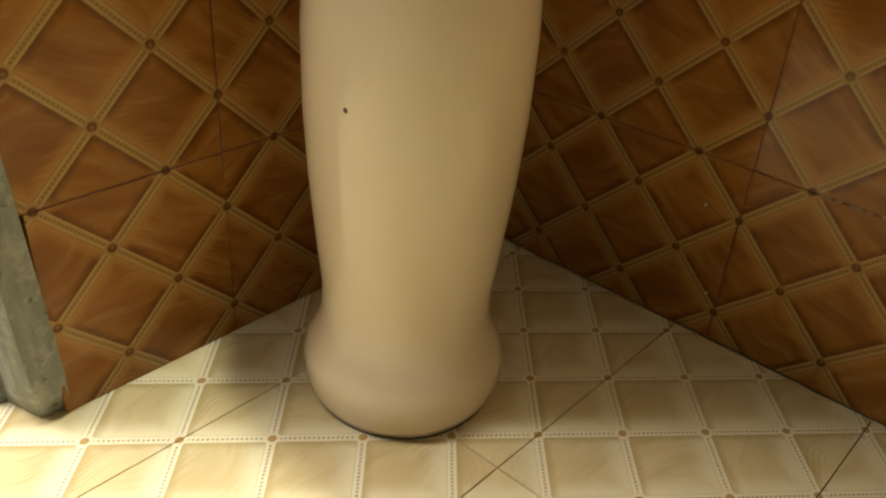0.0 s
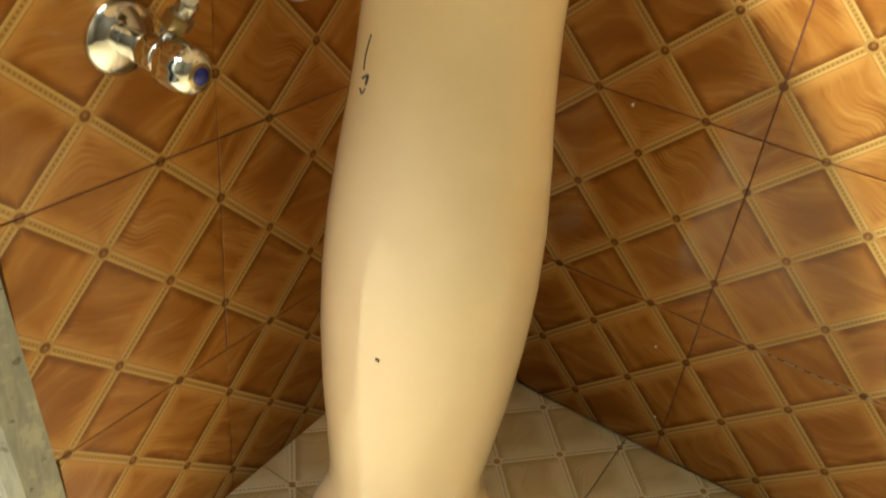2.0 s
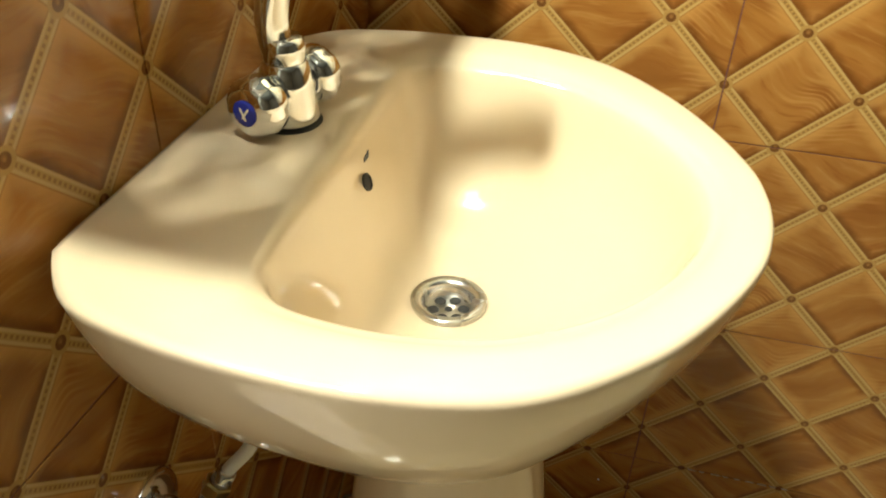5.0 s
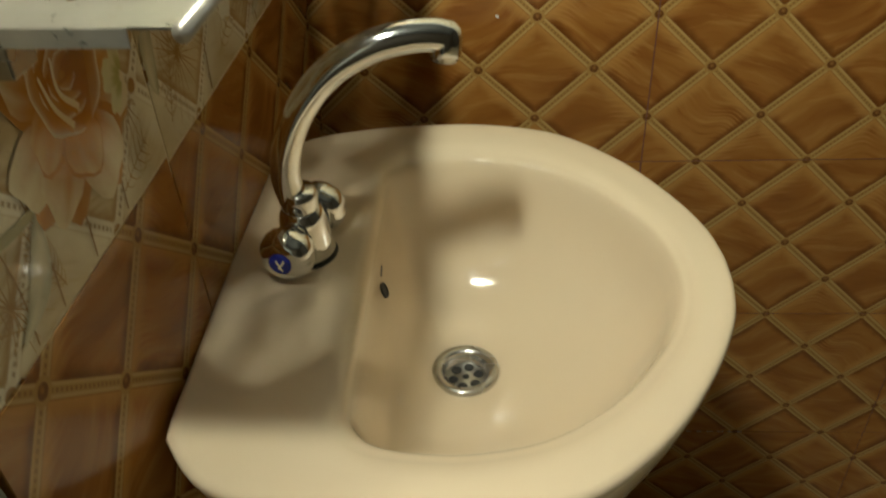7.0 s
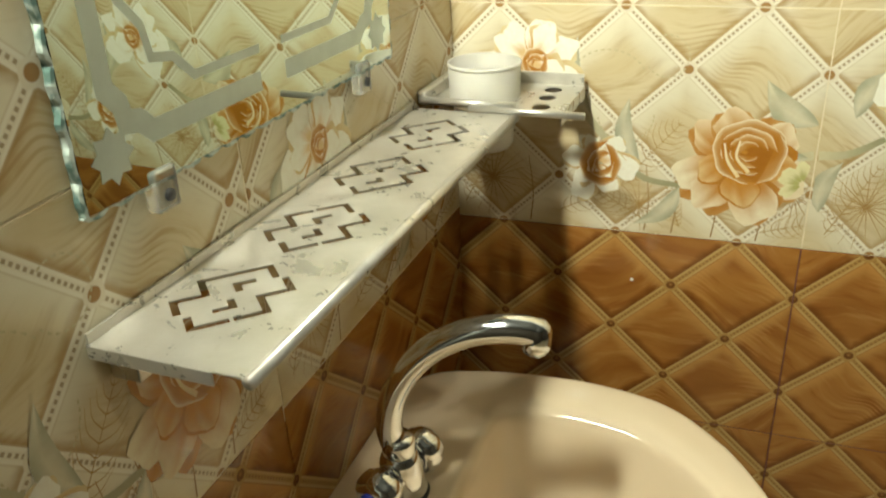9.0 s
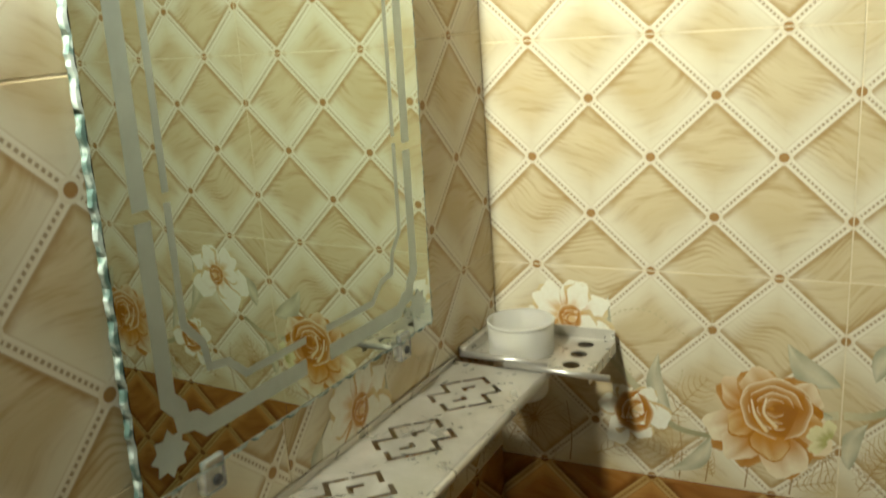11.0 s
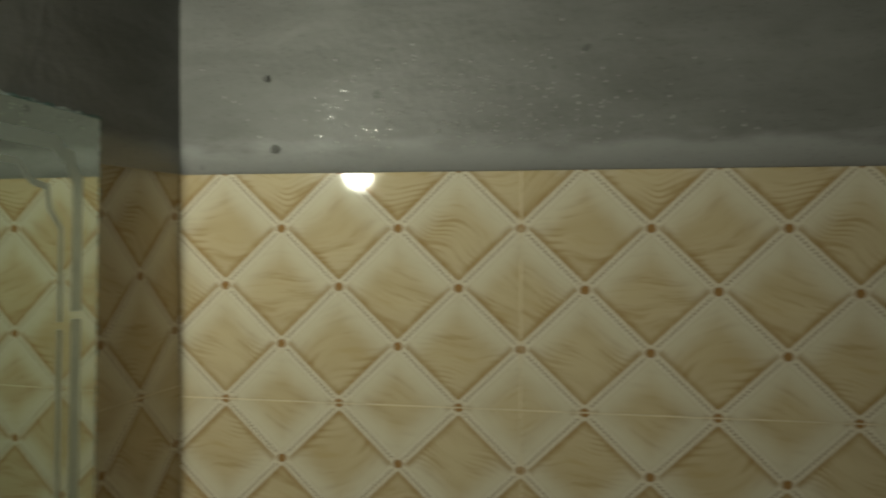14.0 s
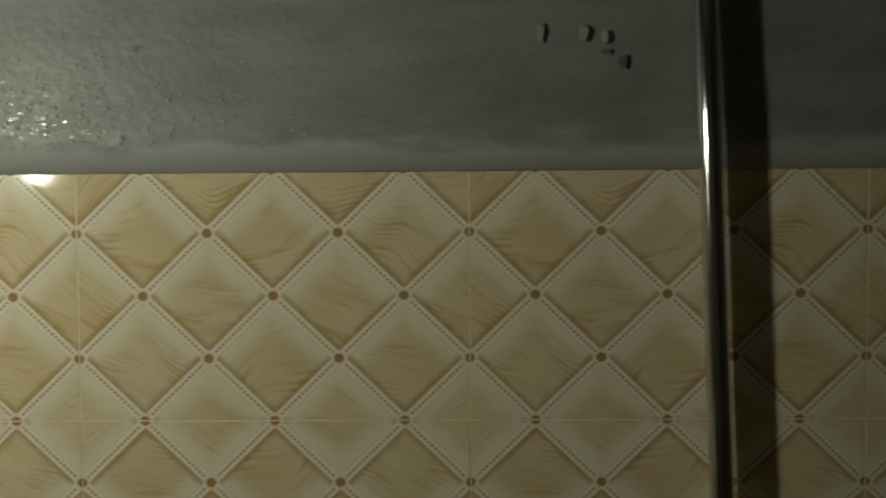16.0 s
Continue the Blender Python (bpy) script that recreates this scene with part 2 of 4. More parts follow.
def frosted_material():
    n = Nodes("frosted_plastic")
    return n.done((0.88, 0.86, 0.80), 0.45, 0.0, Transmission_Weight=0.45, Subsurface_Weight=0.8, Subsurface_Radius=(0.02, 0.02, 0.018))


def glass_edge_material():
    n = Nodes("green_glass_edge")
    pos = n.place()
    v = n.ramp(n.noise(pos, 90.0, 2.0), 0.4, 0.6)
    return n.done(n.mix(v, (0.13, 0.22, 0.20), (0.60, 0.70, 0.66)), 0.12, 0.0, Specular_IOR_Level=0.8)


MIRROR = Nodes("silvered_glass").done((0.58, 0.635, 0.56), 0.015, 1.0)
ETCH = plain_material("etched_band", (0.52, 0.60, 0.575), 0.06, 0.42, 0.55, 50.0, 0.05)
GLASS_EDGE = glass_edge_material()
FROST = frosted_material()
CLEAR = Nodes("clear_plastic").done((0.90, 0.91, 0.88), 0.10, 0.0, Transmission_Weight=0.85)
BULB_MAT = bulb_material()


def pigment_material():
    n = Nodes("flower_print")
    a = n.tree.nodes.new("ShaderNodeVertexColor")
    a.layer_name = "pigment"
    pos = n.place()
    v = n.ramp(n.noise(pos, 160.0, 3.0), 0.3, 0.7)
    col = n.mix(n.math("MULTIPLY", v, 0.10), a.outputs["Color"], (0.62, 0.42, 0.16), "MULTIPLY")
    return n.done(col, 0.09, 0.0, Specular_IOR_Level=0.28)


PIGMENT = pigment_material()

# ---- mesh helpers ----
def part(name, bm, material, parent=None, label="", smooth=False):
    me = bpy.data.meshes.new(name)
    bm.normal_update()
    bm.to_mesh(me)
    bm.free()
    me.materials.append(material)
    if smooth:
        me.polygons.foreach_set("use_smooth", [True] * len(me.polygons))
    ob = new(name, me)
    ob.parent = parent
    return tagged(ob, label)


def thing(name, label, category, at=(0, 0, 0), group="", kind=""):
    ob = new(name)
    ob.empty_display_size = 0.05
    ob.location = at
    return tagged(ob, label, category, group, kind)


def box(bm, x0, x1, y0, y1, z0, z1, bevel=0.0):
    vs = bmesh.ops.create_cube(bm, size=1.0)["verts"]
    for v in vs:
        v.co = Vector(((x0 + x1) / 2 + v.co.x * (x1 - x0), (y0 + y1) / 2 + v.co.y * (y1 - y0), (z0 + z1) / 2 + v.co.z * (z1 - z0)))
    if bevel:
        es = list({e for v in vs for e in v.link_edges})
        bmesh.ops.bevel(bm, geom=es, offset=bevel, segments=2, affect="EDGES", profile=0.5)
    return bm


def loft(bm, rings, cap0=False, cap1=False, closed=True):
    made = [[bm.verts.new(c) for c in ring] for ring in rings]
    n = len(made[0])
    for a, b in zip(made, made[1:]):
        for i in range(n if closed else n - 1):
            j = (i + 1) % n
            bm.faces.new((a[i], a[j], b[j], b[i]))
    if cap0:
        bm.faces.new(list(reversed(made[0])))
    if cap1:
        bm.faces.new(made[-1])
    return made


def turned(bm, profile, m=Matrix(), seg=28, cap0=True, cap1=True):
    """A lathe shape: (radius, height) pairs round the local z axis of m."""
    rings = []
    for r, h in profile:
        rings.append([m @ Vector((r * math.cos(2 * math.pi * i / seg), r * math.sin(2 * math.pi * i / seg), h)) for i in range(seg)])
    loft(bm, rings, cap0, cap1)
    return bm


def smooth_line(pts, steps=10):
    """Catmull-Rom through the points."""
    pts = [Vector(p) for p in pts]
    pts = [2 * pts[0] - pts[1], *pts, 2 * pts[-1] - pts[-2]]
    out = []
    for i in range(1, len(pts) - 2):
        a, b, c, d = pts[i - 1:i + 3]
        for k in range(steps):
            t = k / steps
            out.append(0.5 * ((2 * b) + (c - a) * t + (2 * a - 5 * b + 4 * c - d) * t * t + (3 * b - a - 3 * c + d) * t ** 3))
    out.append(pts[-2])
    return out


def tube(bm, pts, radius, seg=16, cap=True):
    radii = radius if isinstance(radius, list) else [radius] * len(pts)
    rings, side = [], None
    for i, p in enumerate(pts):
        d = (pts[min(i + 1, len(pts) - 1)] - pts[max(i - 1, 0)]).normalized()
        if side is None:
            side = d.orthogonal().normalized()
        side = (side - d * side.dot(d)).normalized()
        up = d.cross(side)
        rings.append([p + radii[i] * (math.cos(2 * math.pi * k / seg) * side + math.sin(2 * math.pi * k / seg) * up) for k in range(seg)])
    loft(bm, rings, cap, cap)
    return bm


def wall_a_pose(z):
    """Pose of the mirror wall's face at that height: x along the wall to the right, -y out of it. The wall is a little out of true."""
    k = min(1.0, z / 1.0)
    return pose(0.012 * k, 0, 0, 0, 0, 90 - 2.6 * k)


# ---- structure ----
def slab(name, x0, x1, y0, y1, z0, z1, material, label, category="wall"):
    ob = part(name, box(bmesh.new(), x0, x1, y0, y1, z0, z1), material)
    return tagged(ob, label, category, "", "structure")


ROOM_X, ROOM_Y, ROOM_Z = 2.40, -2.30, 2.60
slab("floor", -0.30, ROOM_X + 0.1, ROOM_Y - 0.1, 0.1, -0.10, -0.0075, GROUT_PALE, "cream quilted floor tiles with beige joints", "floor")
# Ceiling and far walls are out of view; their dark colour limits bounce.
slab("ceiling", -0.30, ROOM_X + 0.1, ROOM_Y - 0.1, 0.1, ROOM_Z, ROOM_Z + 0.1, CEILING, "unseen plain ceiling, darkened to limit bounced light", "ceiling")
slab("wall_south", -0.30, ROOM_X + 0.1, ROOM_Y - 0.1, ROOM_Y, 0, ROOM_Z, DARK_WALL, "unseen plain wall, darkened to limit bounced light")
slab("wall_east", ROOM_X, ROOM_X + 0.1, ROOM_Y, 0.1, 0, ROOM_Z, DARK_WALL, "unseen plain wall, darkened to limit bounced light")
wall_b = slab("wall_north", 0.0, ROOM_X, 0.0075, 0.11, 0, 1.764, GROUT_PALE, "wall of brown and cream quilted tiles with a flower border")
wall_b_low = part("grout_bed", box(bmesh.new(), 0.0, ROOM_X, 0.0009, 0.0074, 0, 0.9984), GROUT_DARK, wall_b, "dark red joints of the brown tiles")


part("grout_bed", box(bmesh.new(), 0.0, ROOM_X, 0.0005, 0.0074, 0.9985, 1.763), GROUT_PALE, wall_b, "beige joints of the cream tiles")


def cement_sheet(name, x0, x1, z0, z1, m, label):
    bm = bmesh.new()
    nx, nz = 40, 24
    grid = [[None] * (nz + 1) for _ in range(nx + 1)]
    for i in range(nx + 1):
        for j in range(nz + 1):
            x, z = x0 + (x1 - x0) * i / nx, z0 + (z1 - z0) * j / nz
            d = 0.004 * noise.noise(Vector((x * 3, 5.0, z * 4))) + 0.0015 * noise.noise(Vector((x * 14, 9.0, z * 20)))
            grid[i][j] = bm.verts.new(m @ Vector((x, d, z)))
    for i in range(nx):
        for j in range(nz):
            bm.faces.new((grid[i][j], grid[i + 1][j], grid[i + 1][j + 1], grid[i][j + 1]))
    # thickness to the back
    edge = [g[0] for g in grid]
    back = [bm.verts.new(v.co + m.to_3x3() @ Vector((0, 0.08, 0))) for v in edge]
    for i in range(nx):
        bm.faces.new((edge[i], back[i], back[i + 1], edge[i + 1]))
    ob = part(name, bm, CEMENT, None, "", True)
    return tagged(ob, label, "wall", "", "structure")


cement_sheet("wall_north_upper", 0.0, ROOM_X, 1.764, ROOM_Z, Matrix.Translation((0, -0.001, 0)), "bare grey cement render with stains and dried drops")
M_UP = wall_a_pose(1.5)
cement_sheet("wall_west_upper", -1.62, 0.0, 1.764, ROOM_Z, M_UP @ Matrix.Translation((0, -0.001, 0)), "bare grey cement render above the mirror")
slab("wall_west_back", -0.20, -0.062, -0.66, 0.11, 0, 1.80, GROUT_PALE, "tiled wall behind the basin")
# Unseen wall pieces round the doorway, in the same bounce-limiting dark colour.
slab("wall_west_end", -0.20, -0.062, ROOM_Y, -1.42, 0, ROOM_Z, DARK_WALL, "unseen plain wall, darkened to limit bounced light")
slab("wall_west_lintel", -0.20, -0.09, -1.42, -0.66, 2.02, ROOM_Z, DARK_WALL, "unseen plain wall over the doorway, darkened to limit bounced light")

# door frame post of the doorway in the mirror wall
door_frame = thing("door_frame", "weathered grey painted door frame with a rotten foot", "door frame", (0, 0, 0), "", "structure")


def jamb_post(name, y0, y1, lean):
    bm = bmesh.new()
    rings = []
    for k in range(41):
        z = 2.02 * k / 40
        rot = 0.012 * max(0.0, 1 - z / 0.05)
        o = lean * z
        w = 0.0012 * noise.noise(Vector((z * 14, y0, 0)))
        c = [(0.004 + w - rot, y1 - rot * 0.6), (-0.002, y1 - 0.002), (-0.11, y1 - 0.002), (-0.11, y0), (-0.06, y0), (-0.058, y0 + 0.012), (-0.012 + w, y0 + 0.012 + rot), (0.004 + w - rot, y0 + 0.020 + rot)]
        rings.append([Vector((x - 0.018 * min(1, z), y - o, z)) for x, y in c])
    loft(bm, rings, True, True)
    return part(name, bm, JAMB, door_frame)


jamb_post("post", -0.668, -0.614, 0.055)
jamb_post("post", -1.46, -1.41, 0.0)
part("head", box(bmesh.new(), -0.11, -0.03, -1.46, -0.70, 1.99, 2.05, 0.004), JAMB, door_frame)

# ---- basin ----
AX = -0.366     # the basin's middle line
RIM = 0.875


def outline(half, n=160):
    """Closed loop by angle round (0.2, AX) from (x, half width) pairs, back to front."""
    line = smooth_line([(x, w, 0) for x, w in half], 14)
    pts = [(p.x, -p.y) for p in line] + [(p.x, p.y) for p in reversed(line)]
    ang = np.array([math.atan2(y, x - 0.2) for x, y in pts])
    rad = np.array([math.hypot(y, x - 0.2) for x, y in pts])
    order = np.argsort(ang)
    th = np.linspace(-math.pi, math.pi, n, endpoint=False)
    r = np.interp(th, ang[order], rad[order], period=2 * math.pi)
    return np.stack([0.2 + r * np.cos(th), r * np.sin(th)], 1)


OUTER = outline([(-0.006, 0.0), (-0.006, 0.10), (-0.006, 0.164), (0.000, 0.182), (0.030, 0.214), (0.08, 0.229), (0.14, 0.2365), (0.21, 0.2365), (0.28, 0.217), (0.335, 0.170), (0.372, 0.117), (0.398, 0.062), (0.4065, 0.022), (0.4075, 0.0)])
BOWL = outline([(0.113, 0.0), (0.113, 0.09), (0.114, 0.140), (0.120, 0.159), (0.137, 0.173), (0.17, 0.179), (0.21, 0.178), (0.26, 0.164), (0.31, 0.127), (0.345, 0.080), (0.361, 0.042), (0.3665, 0.014), (0.367, 0.0)])
DRAIN = (0.190, 0.024)


def ring3(xy, z):
    return [Vector((x, AX + y, zz)) for (x, y), zz in zip(xy, z if hasattr(z, "__len__") else [z] * len(xy))]


def dipped(c):
    """The rim falls towards the front and spreads a little there."""
    k = min(1.0, max(0.0, (c.z - RIM + 0.14) / 0.09))
    f = min(1.0, max(0.0, (c.x - 0.20) / 0.20))
    drop = 0.017 * f * f * (3 - 2 * f) * k * k * (3 - 2 * k)
    g = 1 + drop / 0.448
    return Vector((0.214 + (c.x - 0.214) * g, -0.895 + (c.y + 0.895) * g, c.z - drop))


def circle_at(c, r, ref):
    th = np.arctan2(ref[:, 1], ref[:, 0] - 0.2)
    return np.stack([c[0] + r * np.cos(th), c[1] + r * np.sin(th)], 1)


def build_basin():
    basin = thing("wash_basin", "glossy ivory ceramic wash basin with a flat back ledge", "wash basin", (0.2, AX, 0))
    inv = Matrix.Translation((-0.2, -AX, 0))
    foot = circle_at((0.190, 0.032), 0.088, OUTER)
    foot[:, 0] = np.maximum(foot[:, 0], 0.05)
    hole = circle_at(DRAIN, 0.030, OUTER)
    rings = []
    # the belly: (share of the foot, depth at the front, depth at the back and near side)
    for f, front, full in ((1.0, 0.150, 0.150), (0.90, 0.149, 0.150), (0.76, 0.145, 0.148), (0.60, 0.136, 0.144), (0.44, 0.122, 0.136), (0.32, 0.107, 0.124),
                           (0.22, 0.088, 0.108), (0.145, 0.069, 0.088), (0.085, 0.050, 0.064), (0.045, 0.034, 0.042), (0.018, 0.020, 0.022), (0.005, 0.010, 0.010), (0.0, 0.005, 0.005)):
        xy = OUTER * (1 - f) + foot * f
        t = np.clip((xy[:, 0] + 0.5 * xy[:, 1] - 0.12) / 0.2, 0, 1)
        t = t * t * (3 - 2 * t)
        rings.append(ring3(xy, RIM - full * (1 - t) - front * t))
    # rounded lip, rim and its inner step
    rings.append(ring3(OUTER * 0.99 + BOWL * 0.01, RIM - 0.0018))
    rings.append(ring3(OUTER * 0.95 + BOWL * 0.05, RIM))
    for f, dz in ((0.12, 0.0005), (0.3, 0.0), (0.55, -0.0015), (0.74, -0.003), (0.80, -0.0055), (0.90, -0.007), (0.96, -0.0085)):
        xy = OUTER * (1 - f) + BOWL * f
        bk = 1.0 / (1.0 + np.exp((xy[:, 0] - 0.112) / 0.004))
        rings.append(ring3(xy, RIM + dz * (1 - bk) + bk * (-0.0025)))
    for f, dz in ((0.0, -0.011), (0.02, -0.017), (0.05, -0.032), (0.09, -0.050), (0.15, -0.072), (0.23, -0.092), (0.34, -0.110), (0.48, -0.124), (0.64, -0.134), (0.82, -0.140), (0.97, -0.144), (1.0, -0.147), (1.0, -0.156)):
        rings.append(ring3(BOWL * (1 - f) + hole * f, RIM + dz))
    bm = bmesh.new()
    loft(bm, [[inv @ dipped(c) for c in r] for r in rings])
    part("bowl", bm, CERAMIC, basin, "", True)
    # overflow hole in the back slope: a black disc paints its shaded throat
    bm = bmesh.new()
    m = inv @ Matrix.Translation((0.1200, AX + 0.026, RIM - 0.046)) @ pose(0, 0, 0, 0, 68, 0)
    turned(bm, [(0.0072, 0.0), (0.0072, 0.0016), (0.0062, 0.0020), (0.0055, 0.0008)], m, 20)
    part("overflow_disc", bm, BLACK, basin, "black disc for the overflow hole, its inner shade painted")
    bm = bmesh.new()
    for k in range(3):
        box(bm, 0.1195 - 0.2, 0.1203 - 0.2, 0.022 + k * 0.0035, 0.0245 + k * 0.0035, RIM - 0.0265, RIM - 0.0225 + 0.0008 * k)
    part("maker_mark", bm, INK, basin, "small faded maker's mark")
    # drain: flange, cup and grate
    d = inv @ Matrix.Translation((DRAIN[0], AX + DRAIN[1], RIM - 0.147))
    drain = part("drain", turned(bmesh.new(), [(0.0315, 0.0), (0.0318, 0.0035), (0.030, 0.0052), (0.0235, 0.0042), (0.0215, 0.001), (0.0205, -0.009), (0.0, -0.010)], d, 40, False, False), STEEL, basin, "steel drain flange", True)
    bm = bmesh.new()
    turned(bm, [(0.0205, -0.0085), (0.0195, -0.0075), (0.0, -0.0072)], d, 32, False, False)
    part("grate", bm, STEEL, drain, "pierced steel grate", True)
    # solid black discs on the grate paint the shade inside its holes
    bm = bmesh.new()
    for k in range(6):
        a = 2 * math.pi * k / 6 + 0.3
        turned(bm, [(0.0049, -0.0068), (0.0045, -0.0064)], d @ Matrix.Translation((0.0125 * math.cos(a), 0.0125 * math.sin(a), 0)), 14)
    turned(bm, [(0.0034, -0.0066), (0.003, -0.0062)], d, 14)
    part("grate_discs", bm, BLACK, drain, "black discs painting the shade inside the grate holes")
    return basin


def build_pedestal():
    ped = thing("pedestal", "ivory ceramic pedestal under the basin, standing on the floor", "pedestal", (0.194, -0.330, 0))
    prof = [(0.004, 0.101), (0.012, 0.1045), (0.030, 0.1085), (0.050, 0.1080), (0.066, 0.1025), (0.080, 0.0960), (0.094, 0.0910), (0.110, 0.0885), (0.14, 0.0895), (0.19, 0.095), (0.26, 0.1015), (0.33, 0.1055), (0.40, 0.1060), (0.46, 0.1025), (0.52, 0.0955), (0.57, 0.0890), (0.61, 0.0850), (0.65, 0.0825), (0.68, 0.0820), (0.705, 0.0830), (0.725, 0.086), (0.736, 0.089)]
    rings = []
    n = 72
    for z, r in prof:
        ring = []
        for i in range(n):
            a = 2 * math.pi * i / n
            x, y = r * math.cos(a), r * math.sin(a)
            x = max(x, -r * 0.82)
            flat = 1 - 0.012 * (abs(math.cos(2 * a)) ** 3)
            ring.append(Vector((x * flat, y * flat, z)))
        rings.append(ring)
    part("column", loft_mesh(rings, True, False), CERAMIC, ped, "", True)
    base = [[Vector((0.985 * c.x, 0.985 * c.y, z)) for c in rings[0]] for z in (0.0, 0.0045)]
    part("foot_ring", loft_mesh(base), BLACK, ped, "thin black ring under the foot")

    def on_column(a, z, out=0.0004):
        r = np.interp(z, [p[0] for p in prof], [p[1] for p in prof]) + out
        f = 1 - 0.012 * (abs(math.cos(2 * a)) ** 3)
        return Vector((r * f * math.cos(a), r * f * math.sin(a), z))

    def pen(name, pts, w, label):
        bm = bmesh.new()
        line = smooth_line([on_column(a, z) for a, z in pts], 6)
        tube(bm, line, w, 6)
        part(name, bm, INK, ped, label)

    a0 = math.radians(-118)
    pen("pen_mark", [(a0 + 0.07, 0.632), (a0 + 0.03, 0.620), (a0 + 0.01, 0.610), (a0 + 0.02, 0.602)], 0.0006, "faint curved pen stroke")
    pen("pen_mark", [(a0 + 0.02, 0.595), (a0 + 0.10, 0.600), (a0 + 0.09, 0.592)], 0.0011, "short dark pen stroke")
    pen("pen_mark", [(a0 + 0.0, 0.586), (a0 + 0.05, 0.583), (a0 + 0.09, 0.589)], 0.0006, "faint pen stroke")
    sp = on_column(math.radians(-81), 0.350, 0.0)
    bm = bmesh.new()
    turned(bm, [(0.0026, 0.0), (0.002, 0.0005), (0.0, 0.0006)], Matrix.Translation(sp) @ (Vector((sp.x, sp.y, 0)).to_track_quat("Z", "Y").to_matrix().to_4x4()), 10, True, False)
    part("chip", bm, plain_material("chip_brown", (0.12, 0.08, 0.04), 0.2, 0.6), ped, "small brown chip in the glaze")
    return ped


def loft_mesh(rings, cap0=True, cap1=True):
    bm = bmesh.new()
    loft(bm, rings, cap0, cap1)
    return bm


def build_tap():
    tap = thing("basin_mixer_tap", "chrome basin mixer tap with a tall curved swivel spout", "tap", (0.059, -0.339, RIM - 0.006))
    part("base_gasket", turned(bmesh.new(), [(0.026, 0.0), (0.0262, 0.003), (0.0245, 0.0045)], Matrix(), 32), BLACK, tap, "black rubber base gasket", True)
    bm = bmesh.new()
    turned(bm, [(0.0235, 0.0042), (0.024, 0.010), (0.022, 0.020), (0.0205, 0.034), (0.019, 0.044), (0.0165, 0.050), (0.0145, 0.052)], Matrix(), 36)
    body = part("body", bm, CHROME, tap, "", True)
    # cross barrel and the two handles
    across = Matrix.Translation((0, 0, 0.028)) @ pose(0, 0, 0, 0, 0, -14) @ pose(0, 0, 0, 90, 0, 0)
    part("barrel", turned(bmesh.new(), [(0.0125, -0.020), (0.0145, -0.017), (0.0165, -0.008), (0.0165, 0.008), (0.0145, 0.017), (0.0125, 0.020)], across, 28), CHROME, body, "", True)
    for side in (1, -1):
        m = (across if side == 1 else Matrix.Translation((0, 0, 0.028)) @ pose(0, 0, 0, 0, 0, -14) @ pose(0, 0, 0, -90, 0, 0)) @ Matrix.Translation((0, 0, -0.017))
        part("handle_collar", turned(bmesh.new(), [(0.0125, 0.031), (0.0145, 0.033), (0.0145, 0.037), (0.0125, 0.038)], m, 24), BLACK, tap, "black handle collar", True)
        bm = bmesh.new()
        rings = []
        for r, h in ((0.013, 0.036), (0.0185, 0.038), (0.0222, 0.043), (0.0232, 0.050), (0.0222, 0.057), (0.0190, 0.062), (0.0145, 0.0645), (0.0, 0.065)):
            ring = []
            for i in range(48):
                a = 2 * math.pi * i / 48
                k = 1 - 0.055 * max(0.0, math.cos(6 * a)) ** 2 * (1.0 if 0.037 < h < 0.063 else 0.0)
                ring.append(m @ Vector((r * k * math.cos(a), r * k * math.sin(a), h)))
            rings.append(ring)
        loft(bm, rings, True, False)
        handle = part("handle", bm, CHROME, tap, "faceted chrome handle", True)
        cap = part("handle_cap", turned(bmesh.new(), [(0.0095, 0.0640), (0.0098, 0.0662), (0.0085, 0.0672), (0.0, 0.0674)], m, 24, False, False), BLUE if side == 1 else WHITE_PLASTIC, handle, "blue cap" if side == 1 else "pale cap", True)
        if side == 1:
            bm = bmesh.new()
            for k, (dx, dz, an) in enumerate(((0, 0, 25), (0.0022, 0.001, -35))):
                t = m @ Matrix.Translation((dx, dz, 0.0675)) @ pose(0, 0, 0, 0, 0, an)
                vs = bmesh.ops.create_cube(bm, size=1.0)["verts"]
                for v in vs:
                    v.co = t @ Vector((v.co.x * 0.0014, v.co.y * 0.010, v.co.z * 0.0004))
            part("cap_mark", bm, WHITE_PLASTIC, handle, "pale mark on the cap")
    # swivel nut and spout
    part("swivel_nut", turned(bmesh.new(), [(0.0150, 0.050), (0.0158, 0.053), (0.0158, 0.062), (0.0150, 0.066), (0.0132, 0.069)], Matrix(), 30), CHROME, body, "", True)
    swing = Vector((0.985, 0.172, 0))
    path = smooth_line([swing * d + Vector((0, 0, h)) for d, h in ((-0.004, 0.056), (-0.007, 0.082), (-0.001, 0.112), (0.014, 0.142), (0.038, 0.168), (0.069, 0.1845), (0.097, 0.1900), (0.117, 0.1895), (0.126, 0.1865))], 9)
    tip = path[-1]
    radii = [0.0122 + 0.0004 * i / (len(path) - 1) for i in range(len(path))]
    spout = part("spout", tube(bmesh.new(), path, radii, 24), CHROME, tap, "", True)
    part("spout_head", turned(bmesh.new(), [(0.0, 0.0124), (0.0065, 0.0116), (0.0105, 0.0082), (0.0127, 0.002), (0.0129, -0.010), (0.0122, -0.0125)], Matrix.Translation(tip) @ pose(0, 0, 0, 0, 6, 0), 28, False, False), CHROME, spout, "", True)
